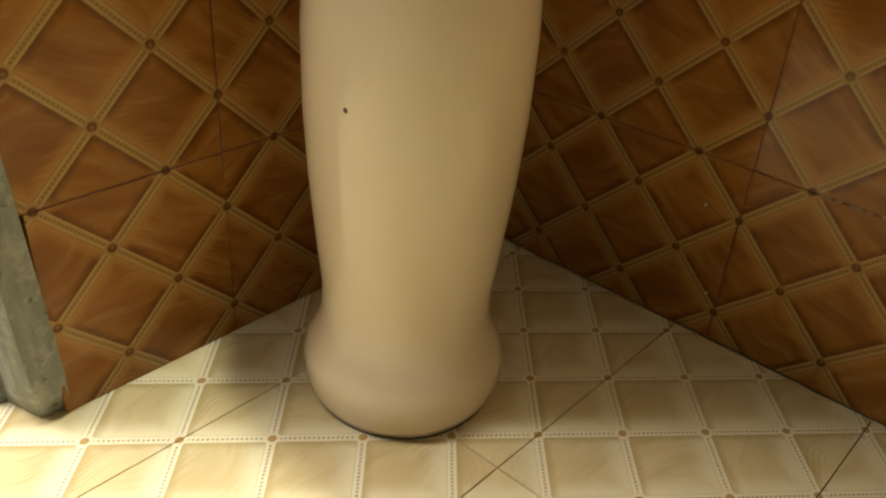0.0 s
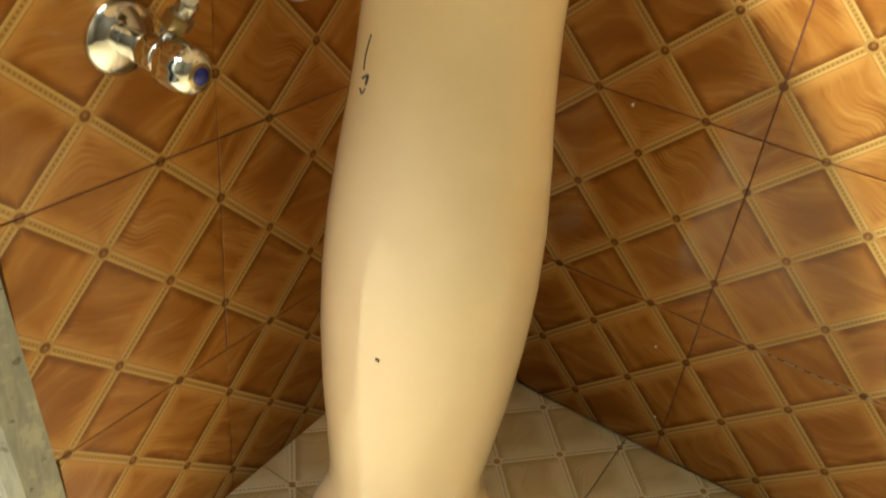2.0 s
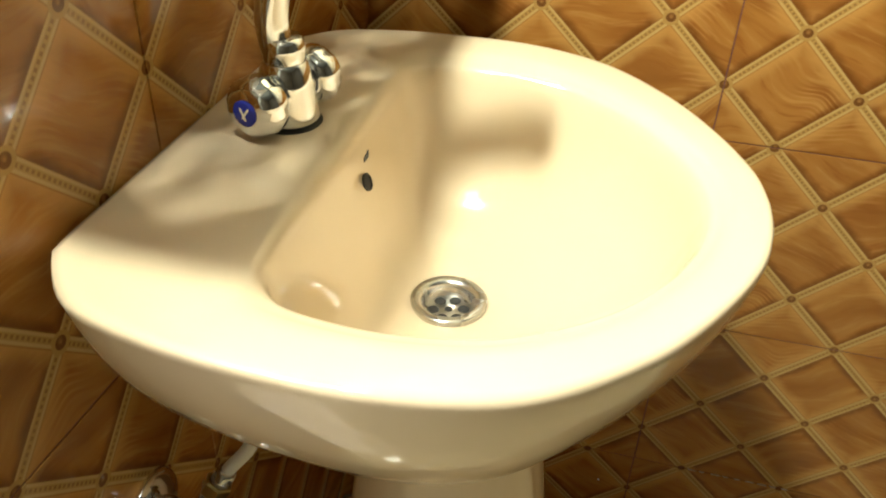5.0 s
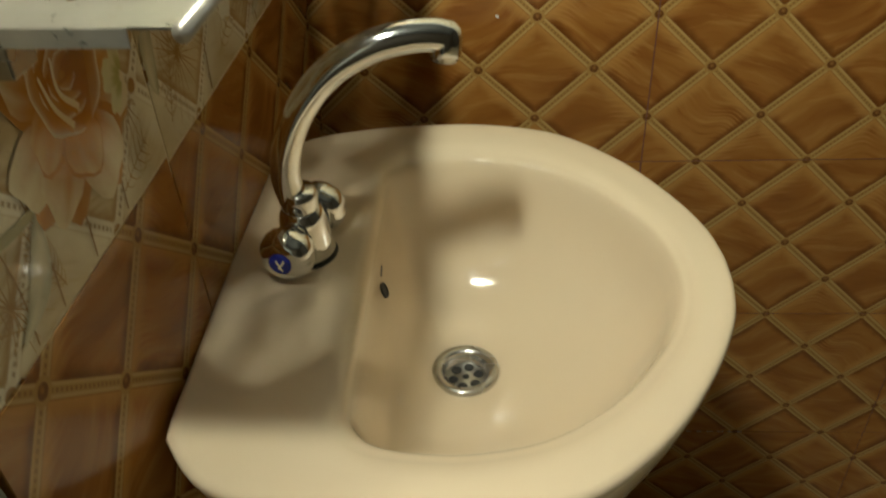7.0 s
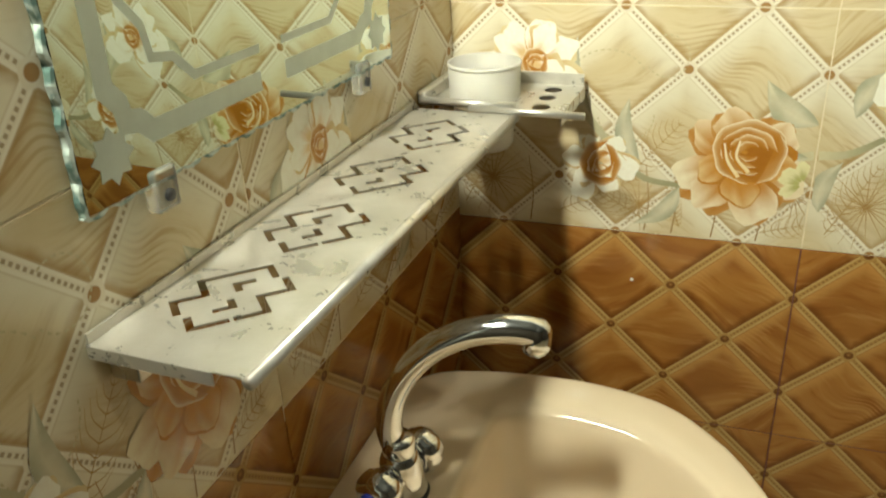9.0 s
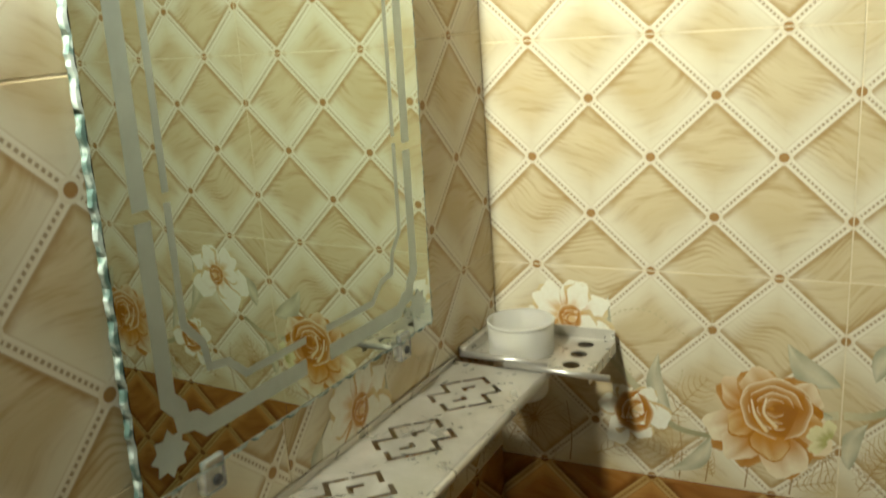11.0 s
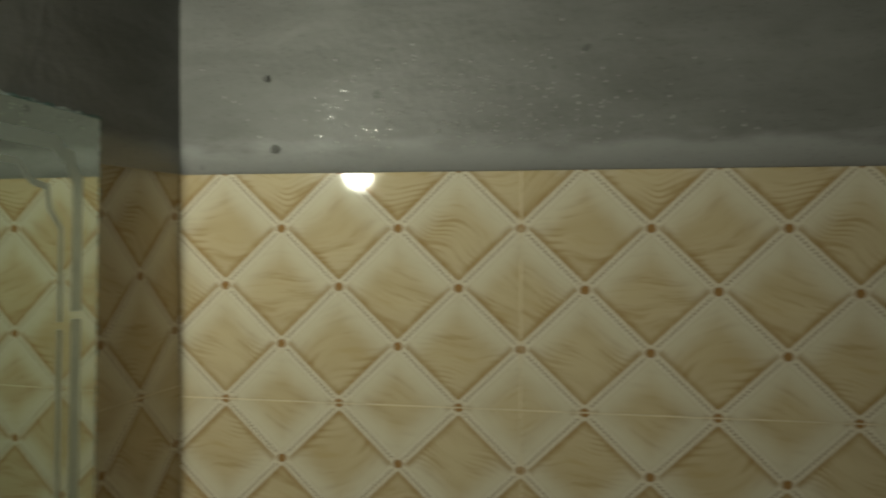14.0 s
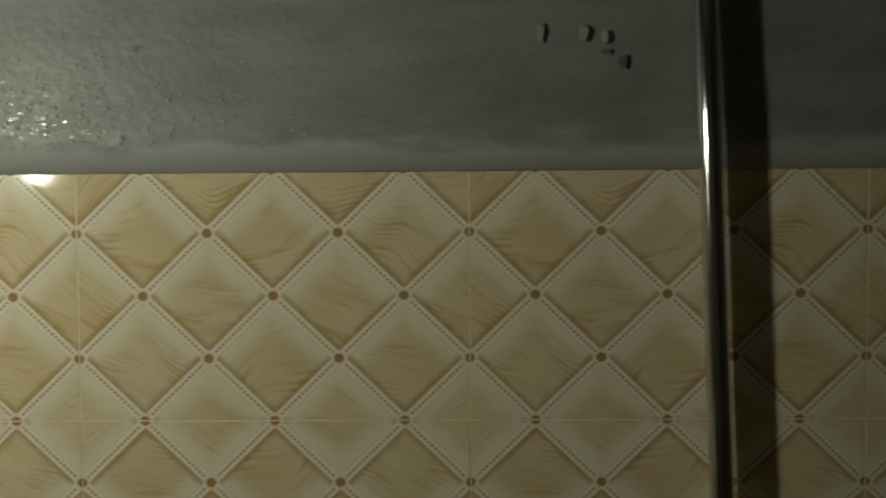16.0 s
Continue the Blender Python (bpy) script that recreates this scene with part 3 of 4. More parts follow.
    part("aerator", turned(bmesh.new(), [(0.0108, -0.0115), (0.0108, -0.0165), (0.0094, -0.0170), (0.0088, -0.014), (0.0, -0.014)], Matrix.Translation(tip) @ pose(0, 0, 0, 0, 6, 0), 24, False, False), STEEL, spout, "dull aerator ring", True)
    return tap


def build_stop_valve():
    """Angle valve on the mirror wall."""
    m = wall_a_pose(0.62) @ Matrix.Translation((-0.508, 0, 0.606)) @ pose(0, 0, 0, 92, 4, 0) @ Matrix.Scale(0.94, 4)
    valve = thing("angle_valve", "chrome angle valve with a round wall flange and blue-dotted knob", "valve")
    part("flange", turned(bmesh.new(), [(0.0335, 0.0005), (0.0330, 0.004), (0.029, 0.0085), (0.021, 0.012), (0.0145, 0.0135)], m, 40), CHROME, valve, "chrome wall flange", True)
    part("body", turned(bmesh.new(), [(0.0115, 0.012), (0.0125, 0.016), (0.0125, 0.030), (0.0150, 0.033), (0.0158, 0.040), (0.0158, 0.054), (0.0140, 0.058), (0.0115, 0.060)], m, 30), CHROME, valve, "", True)
    rings = []
    for r, h in ((0.0125, 0.058), (0.0180, 0.060), (0.0205, 0.065), (0.0212, 0.073), (0.0205, 0.083), (0.0185, 0.091), (0.0150, 0.0955), (0.0105, 0.097)):
        ring = []
        for i in range(48):
            a = 2 * math.pi * i / 48
            k = 1 - 0.06 * max(0.0, math.cos(6 * a)) ** 2 * (1.0 if 0.062 < h < 0.093 else 0.0)
            ring.append(m @ Vector((r * k * math.cos(a), r * k * math.sin(a), h)))
        rings.append(ring)
    knob = part("knob", loft_mesh(rings), CHROME, valve, "faceted chrome knob", True)
    part("knob_ring", turned(bmesh.new(), [(0.0105, 0.0965), (0.0108, 0.0980), (0.0075, 0.0984)], m, 24), BRASS, knob, "worn brass ring", True)
    part("knob_dot", turned(bmesh.new(), [(0.0078, 0.0980), (0.0072, 0.0992), (0.0, 0.0995)], m, 24, False, False), BLUE, knob, "dark blue dot", True)
    # outlet with a brass nut, upward and aside
    o = m @ Matrix.Translation((0.010, 0.012, 0.047)) @ pose(0, 0, 0, -62, 22, 0)
    part("outlet", turned(bmesh.new(), [(0.0085, -0.006), (0.0085, 0.012), (0.0080, 0.016)], o, 20), CHROME, valve, "", True)
    part("nut", turned(bmesh.new(), [(0.0118, 0.012), (0.0122, 0.014), (0.0122, 0.024), (0.0112, 0.026)], o, 6), BRASS, valve, "six-sided brass nut")
    part("ferrule", turned(bmesh.new(), [(0.0080, 0.025), (0.0086, 0.027), (0.0086, 0.037), (0.0078, 0.040)], o, 22), STEEL, valve, "", True)
    return valve, o @ Vector((0, 0, 0.037)), (o.to_3x3() @ Vector((0, 0, 1))).normalized()


build_basin()
build_pedestal()
build_tap()
valve, h0, hd = build_stop_valve()
hose = thing("connector_hose", "white flexible water hose looping under the basin", "hose")
pts = smooth_line([h0, h0 + hd * 0.05, Vector((0.045, -0.402, 0.715)), Vector((0.058, -0.378, 0.755)), Vector((0.062, -0.366, 0.775))], 10)
part("supply_run", tube(bmesh.new(), pts, 0.0054, 16), WHITE_PLASTIC, hose, "", True)
pts = smooth_line([(0.056, -0.405, 0.760), (0.048, -0.412, 0.700), (0.042, -0.398, 0.650), (0.040, -0.356, 0.622), (0.048, -0.318, 0.630), (0.062, -0.288, 0.650), (0.085, -0.250, 0.690), (0.10, -0.235, 0.735)], 10)
part("loop_run", tube(bmesh.new(), pts, 0.0054, 16), WHITE_PLASTIC, hose, "", True)

# ---- mirror ----
MZ0, MZ1, MX0, MX1 = 1.245, 1.815, -0.557, -0.164
MC = Vector(((MX0 + MX1) / 2, -0.008, (MZ0 + MZ1) / 2))
MM = wall_a_pose(1.5) @ Matrix.Translation(MC) @ pose(0, 0, 0, 0, 1.8, -0.3) @ Matrix.Translation((-MC.x, 0, -MC.z))


def build_mirror():
    mirror = thing("wall_mirror", "frameless mirror with chipped scalloped edge and etched border", "mirror")
    rnd = random.Random(4)

    def edge_loop(inset, jag):
        pts = []
        w, h = MX1 - MX0, MZ1 - MZ0
        corner = [(MX0, MZ0), (MX1, MZ0), (MX1, MZ1), (MX0, MZ1)]
        for k in range(4):
            a, b = Vector(corner[k]), Vector(corner[(k + 1) % 4])
            n = 120 if k % 2 == 0 else 170
            d = (b - a).normalized()
            inw = Vector((-d.y, d.x))
            for i in range(n):
                s = i / n
                ln = (b - a).length * s
                wave = abs(math.sin(math.pi * ln / 0.021)) ** 0.6
                amp = jag * (0.0035 * (1 - wave) + 0.0012 * rnd.random())
                end = min(ln, (b - a).length - ln)
                p = a + (b - a) * s + inw * (amp + inset)
                if end < inset:
                    p = a + (b - a) * s + inw * (amp + inset) + d * (inset - end) * (1 if s < 0.5 else -1)
                pts.append(p)
        return pts

    outer = edge_loop(0.0, 1.0)
    inner = edge_loop(0.0030, 0.5)
    bm = bmesh.new()
    loft(bm, [[MM @ Vector((p.x, 0.005, p.y)) for p in outer], [MM @ Vector((p.x, 0.0005, p.y)) for p in outer], [MM @ Vector((p.x, 0.0, p.y)) for p in inner]])
    part("chipped_edge", bm, GLASS_EDGE, mirror, "chipped green glass edge")
    bm = bmesh.new()
    for m, y, turn in ((0.0042, -0.00006, 1), (0.0015, 0.0051, -1)):
        corner = [(MX0 + m, MZ0 + m), (MX1 - m, MZ0 + m), (MX1 - m, MZ1 - m), (MX0 + m, MZ1 - m)]
        bm.faces.new([bm.verts.new(MM @ Vector((x, y, z))) for x, z in corner[::turn]])
    part("silvered_pane", bm, MIRROR, mirror, "silvered mirror pane")

    def band(bm, pts, width):
        pts = [Vector(p) for p in pts]
        left, right = [], []
        for i, p in enumerate(pts):
            d0 = (p - pts[i - 1]).normalized() if i else (pts[1] - p).normalized()
            d1 = (pts[i + 1] - p).normalized() if i < len(pts) - 1 else d0
            nrm = Vector((-(d0 + d1).y, (d0 + d1).x)).normalized()
            k = width / 2 / max(0.5, nrm.dot(Vector((-d0.y, d0.x))))
            left.append(p + nrm * k), right.append(p - nrm * k)
        lo = [bm.verts.new(MM @ Vector((p.x, -0.00015, p.y))) for p in left]
        ro = [bm.verts.new(MM @ Vector((p.x, -0.00015, p.y))) for p in right]
        for i in range(len(pts) - 1):
            bm.faces.new((lo[i], lo[i + 1], ro[i + 1], ro[i]))

    # etched border: a broad and a narrow line with stepped corners, broken at thirds of the sides
    xc, zc = (MX0 + MX1) / 2, (MZ0 + MZ1) / 2
    for inset, width, step in ((0.034, 0.0135, 0.020), (0.056, 0.0058, 0.034)):
        hx, hz = (MX1 - MX0) / 2 - inset, (MZ1 - MZ0) / 2 - inset
        for sx in (1, -1):
            for sz in (1, -1):
                bm = bmesh.new()
                c = [(xc + sx * (hx * 0.10), zc + sz * hz), (xc + sx * (hx - step * 1.6), zc + sz * hz), (xc + sx * (hx - step * 1.1), zc + sz * (hz - step * 0.45)),
                     (xc + sx * (hx - step * 0.55), zc + sz * (hz - step * 0.55)), (xc + sx * (hx - step * 0.45), zc + sz * (hz - step * 1.1)),
                     (xc + sx * hx, zc + sz * (hz - step * 1.6)), (xc + sx * hx, zc + sz * hz * 0.40)]
                band(bm, c, width)
                part("etched_line", bm, ETCH, mirror, "matt etched border line")
        for sx in (1, -1):
            bm = bmesh.new()
            band(bm, [(xc + sx * hx, zc + hz * 0.37), (xc + sx * hx, zc - hz * 0.37)], width)
            part("etched_line", bm, ETCH, mirror, "matt etched border line")
    for sx in (1, -1):
        for sz in (-1,):
            bm = bmesh.new()
            cx, cz = xc + sx * ((MX1 - MX0) / 2 - 0.030), zc + sz * ((MZ1 - MZ0) / 2 - 0.030)
            rr = [0.017, 0.012, 0.017, 0.012, 0.017, 0.012, 0.017, 0.012] * 2
            bm.faces.new([bm.verts.new(MM @ Vector((cx + r * math.cos(2 * math.pi * i / 16), -0.0003, cz + r * math.sin(2 * math.pi * i / 16)))) for i, r in enumerate(rr)])
            part("etched_rosette", bm, ETCH, mirror, "matt etched corner rosette")
    # clips under the lower edge
    for x in (-0.492, -0.226):
        z = MZ0 + 0.004
        bm = box(bmesh.new(), x - 0.0105, x + 0.0105, -0.0030, 0.007, z - 0.020, z + 0.007, 0.002)
        bm.transform(MM)
        clip = part("mirror_clip", bm, CLEAR, mirror, "clear plastic mirror clip")
        bm = turned(bmesh.new(), [(0.0042, 0.0), (0.0040, 0.0018), (0.0, 0.0022)], Matrix.Translation((x, -0.003, z - 0.010)) @ pose(0, 0, 0, 90, 0, 0), 14, True, False)
        bm.transform(MM)
        part("screw", bm, BLACK, clip, "dark screw head", True)
    return mirror


build_mirror()

# ---- bathroom shelf ----
SZ = 1.170
SM = wall_a_pose(1.2) @ Matrix.Translation((0, 0, SZ)) @ pose(0, 0, 0, 0, 1.4, 0) @ Matrix.Translation((0, 0, -SZ))


def plate_with_cuts(bm, x0, x1, y0, y1, cuts, cell, z, t, keep):
    """A sheet on a grid with cells left out where a cut lies and outside of what is kept."""
    nx, ny = round((x1 - x0) / cell), round((y1 - y0) / cell)
    gone = set()
    for i in range(nx):
        for j in range(ny):
            cx, cy = x0 + (i + 0.5) * cell, y0 + (j + 0.5) * cell
            if not keep(cx, cy) or any(a <= cx <= b and c <= cy <= d for a, b, c, d in cuts):
                gone.add((i, j))
    verts = {}

    def vert(i, j, k):
        if (i, j, k) not in verts:
            verts[i, j, k] = bm.verts.new((x0 + i * cell, y0 + j * cell, z - k * t))
        return verts[i, j, k]

    for i in range(nx):
        for j in range(ny):
            if (i, j) in gone:
                continue
            bm.faces.new((vert(i, j, 0), vert(i + 1, j, 0), vert(i + 1, j + 1, 0), vert(i, j + 1, 0)))
            bm.faces.new((vert(i, j + 1, 1), vert(i + 1, j + 1, 1), vert(i + 1, j, 1), vert(i, j, 1)))
            for di, dj, a, b in ((-1, 0, (i, j + 1), (i, j)), (1, 0, (i + 1, j), (i + 1, j + 1)), (0, -1, (i, j), (i + 1, j)), (0, 1, (i + 1, j + 1), (i, j + 1))):
                o = (i + di, j + dj)
                if o in gone or not (0 <= o[0] < nx and 0 <= o[1] < ny):
                    bm.faces.new((vert(*a, 0), vert(*a, 1), vert(*b, 1), vert(*b, 0)))


def build_shelf():
    """Long steel tray with cut-out key pattern and an end plate for a tumbler and brushes. Local x along the wall, -y into the room."""
    shelf = thing("bathroom_shelf", "pale steel wall shelf with cut-out key pattern and water stains", "shelf")
    X0, X1, D = -0.582, -0.118, 0.108
    # one stepped key motif on axes at 45 degrees, (p0, p1, q0, q1); the other half is its turn by 180 degrees
    w = 0.0025
    half = ((-0.0390, -0.0165, -0.0106, 0), (-0.0390, 0, -0.0106, 0.0060), (-0.0170, 0.0040, -0.0330, 0), (-0.0170, 0, -0.0330, -0.0120),
            (0.0120, 0.0340, -0.0330, 0), (0.0340, 0, -0.0330, -0.0170), (0.0040, 0.0155, -0.0150, 0), (0.0040, 0, -0.0150, -0.0075))
    cuts = []
    m = -D / 2 + 0.005
    r2 = math.sqrt(0.5)
    for k in range(4):
        c = -0.508 + k * 0.1055
        cp, cq = (-m + c) * r2, (-m - c) * r2
        for p0, p1, q0, q1 in half:
            p1, q1 = (p1, q0) if q1 == 0 else (p0, q1)
            for s in (1, -1):
                ps, qs = sorted((cp + s * 0.88 * p0, cp + s * 0.88 * p1)), sorted((cq + s * 0.88 * q0, cq + s * 0.88 * q1))
                cuts.append((ps[0] - w, ps[1] + w, qs[0] - w, qs[1] + w))
    bm = bmesh.new()
    turn = Matrix(((r2, -r2, 0, 0), (-r2, -r2, 0, 0), (0, 0, 1, 0), (0, 0, 0, 1)))
    plate_with_cuts(bm, -0.42, 0.02, 0.06, 0.50, cuts, 0.0025, SZ, 0.0012, lambda p, q: X0 - 0.006 < (p - q) * r2 < X1 + 0.006 and -D - 0.006 < -(p + q) * r2 < 0.006)
    bm.transform(turn)
    for co, no in (((X0, 0, 0), (-1, 0, 0)), ((X1, 0, 0), (1, 0, 0)), ((0, -D, 0), (0, -1, 0)), ((0, 0, 0), (0, 1, 0))):
        bmesh.ops.bisect_plane(bm, geom=bm.verts[:] + bm.edges[:] + bm.faces[:], plane_co=co, plane_no=no, clear_outer=True)
    bmesh.ops.recalc_face_normals(bm, faces=bm.faces)
    bm.transform(SM)
    part("tray", bm, LIMED, shelf, "pierced steel tray with dried water stains")
    # rolled front lip, back upstand and end fold
    bm = tube(bmesh.new(), [Vector((X0 + 0.0, -D, SZ - 0.003)), Vector((X1 + 0.004, -D, SZ - 0.003))], 0.0042, 14)
    bm.transform(SM)
    part("front_lip", bm, LIMED, shelf, "rounded bright front lip", True)
    bm = box(bmesh.new(), X0, X1, -0.0025, -0.001, SZ, SZ + 0.007, 0.0004)
    bm.transform(SM)
    part("back_upstand", bm, LIMED, shelf)
    bm = box(bmesh.new(), X0 - 0.0012, X0, -D + 0.022, -0.001, SZ - 0.009, SZ + 0.0, 0.0004)
    bm.transform(SM)
    part("end_fold", bm, LIMED, shelf)
    bm = box(bmesh.new(), X0 + 0.012, X0 + 0.034, -0.022, -0.001, SZ - 0.030, SZ - 0.002, 0.001)
    bm.transform(SM)
    part("bracket", bm, STEEL, shelf)
    # end plate with brush holes and the ring for the tumbler
    P0, P1, PD = -0.104, -0.006, 0.150
    holes = [(-0.026, -0.122, 0.0095), (-0.056, -0.124, 0.0095), (-0.088, -0.126, 0.0095), (-0.062, -0.058, 0.0325)]
    bm = bmesh.new()
    cell = 0.002
    nx, ny = round((P1 - P0) / cell), round(PD / cell)
    vs = {}

    def vert(i, j, k):
        if (i, j, k) not in vs:
            x, y = P0 + i * cell, -PD + j * cell
            for hx, hy, r in holes:
                dx, dy = x - hx, y - hy
                dd = math.hypot(dx, dy)
                if abs(dd - r) < cell * 0.75 and dd > 0:
                    x, y = hx + dx / dd * r, hy + dy / dd * r
            vs[i, j, k] = bm.verts.new((x, y, SZ + 0.001 - k * 0.0014))
        return vs[i, j, k]

    for i in range(nx):
        for j in range(ny):
            x, y = P0 + (i + 0.5) * cell, -PD + (j + 0.5) * cell
            if any(math.hypot(x - hx, y - hy) < r for hx, hy, r in holes):
                continue
            bm.faces.new((vert(i, j, 0), vert(i + 1, j, 0), vert(i + 1, j + 1, 0), vert(i, j + 1, 0)))
            bm.faces.new((vert(i, j + 1, 1), vert(i + 1, j + 1, 1), vert(i + 1, j, 1), vert(i, j, 1)))
    bm.transform(SM)
    part("end_plate", bm, LIMED, shelf, "end plate with three brush holes")
    bm = box(bmesh.new(), P0, P1, -PD - 0.0012, -PD + 0.0002, SZ - 0.012, SZ + 0.001, 0.0003)
    bm.transform(SM)
    part("plate_lip", bm, LIMED, shelf)
    bm = box(bmesh.new(), P1, P1 + 0.0014, -PD, -0.001, SZ - 0.020, SZ + 0.014, 0.0003)
    bm.transform(SM)
    part("plate_upstand", bm, LIMED, shelf)
    bm = box(bmesh.new(), P0 - 0.004, P1, -0.010, -0.001, SZ + 0.001, SZ + 0.014, 0.002)
    bm.transform(SM)
    part("wall_strip", bm, LIMED, shelf)
    for x, y0, y1, dz in ((-0.108, -0.105, -0.004, 0.006), (-0.115, -0.176, -0.060, 0.003)):
        bm = tube(bmesh.new(), [Vector((x, y0, SZ + dz)), Vector((x, y1, SZ + dz))], 0.0036, 14)
        bm.transform(SM)
        part("hinge_bar", bm, DULL_STEEL, shelf, "bright chrome cross bar", True)
    return shelf


build_shelf()
cup = thing("tumbler", "frosted white plastic tumbler held in the shelf's end plate", "cup")
cm = SM @ Matrix.Translation((-0.062, -0.058, SZ - 0.011)) @ Matrix.Diagonal((0.87, 0.87, 1.0, 1.0))
part("cup_body", turned(bmesh.new(), [(0.0, -0.044), (0.030, -0.043), (0.0335, -0.038), (0.0365, 0.0), (0.0425, 0.011), (0.0432, 0.046), (0.0425, 0.0468), (0.0415, 0.046), (0.0405, 0.014), (0.032, -0.038), (0.0, -0.0405)], cm, 48, False, False), FROST, cup, "", True)

part("cup_rim", turned(bmesh.new(), [(0.0418, 0.0445), (0.0440, 0.0450), (0.0440, 0.0480), (0.0418, 0.0485), (0.0412, 0.0465)], cm, 48, False, False), FROST, cup, "thicker rolled rim", True)

# ---- lamp over the mirror ----
lamp = thing("wall_lamp", "lit compact bulb on a small white wall holder", "lamp")
LM = wall_a_pose(1.9) @ Matrix.Translation((-0.707, 0, BULB.z + 0.115))
part("rose", turned(bmesh.new(), [(0.042, -0.002), (0.042, 0.008), (0.038, 0.016), (0.0, 0.018)], LM @ pose(0, 0, 0, 90, 0, 0), 32, True, False), WHITE_PLASTIC, lamp, "", True)
top = BULB + Vector((0, 0, 0.075))
part("holder", tube(bmesh.new(), smooth_line([LM @ Vector((0, -0.014, 0)), LM @ Vector((0, -0.070, 0.012)), top + Vector((-0.005, 0, 0.034)), top], 7), 0.017, 20), WHITE_PLASTIC, lamp, "", True)
part("bulb", turned(bmesh.new(), [(0.0, -0.074), (0.010, -0.072), (0.021, -0.065), (0.029, -0.050), (0.031, -0.020), (0.031, 0.012), (0.028, 0.042), (0.021, 0.066), (0.0150, 0.076)], Matrix.Translation(BULB), 32, False, True), BULB_MAT, lamp, "lit frosted bulb", True)

# ---- pipe on the tiled wall ----
pipe = thing("riser_pipe", "chrome riser pipe standing just off the tiled wall", "pipe")
part("pipe_run", tube(bmesh.new(), [Vector((1.102 - 0.0385 * z, -0.030, z)) for z in (0.0, 0.6, 1.2, 1.8, ROOM_Z)], 0.0115, 24), CHROME, pipe, "", True)
for z in (0.35, 2.3):
    x = 1.102 - 0.0385 * z
    part("pipe_clip", box(bmesh.new(), x - 0.016, x + 0.016, -0.044, -0.001, z - 0.009, z + 0.009, 0.003), STEEL, pipe)

# ---- tiles, one by one ----
MESHES = {}


def tile_mesh(x0, x1, z0, z1, material):
    """A glazed tile with softened edges, its face at local y = 0; local coordinates count from the whole tile's middle."""
    key = (round(x0, 4), round(x1, 4), round(z0, 4), round(z1, 4), material.name)
    if key in MESHES:
        return MESHES[key]
    c = 0.0005
    gap = 0.0007 if material == BROWN else 0.0006
    a, b, d, e = x0 + gap, x1 - gap, z0 + gap, z1 - gap
    bm = bmesh.new()
    rings = []
    for i, y in ((c, 0.0), (c * 0.3, 0.0004), (0.0, 0.0012), (0.0, 0.0072)):
        rings.append([Vector(p) for p in ((a + i, y, d + i), (b - i, y, d + i), (b - i, y, e - i), (a + i, y, e - i))])
    loft(bm, rings)
    bm.faces.new([v for v in bm.verts][3::-1])
    bmesh.ops.recalc_face_normals(bm, faces=bm.faces)
    me = bpy.data.meshes.new("tile")
    bm.to_mesh(me)
    bm.free()
    me.materials.append(material)
    MESHES[key] = me
    return me


def lay(m, me, parent, name="tile"):
    ob = new(name, me)
    ob.matrix_world = m
    ob.parent = parent
    if parent:
        ob.matrix_parent_inverse = parent.matrix_basis.inverted()
    return ob


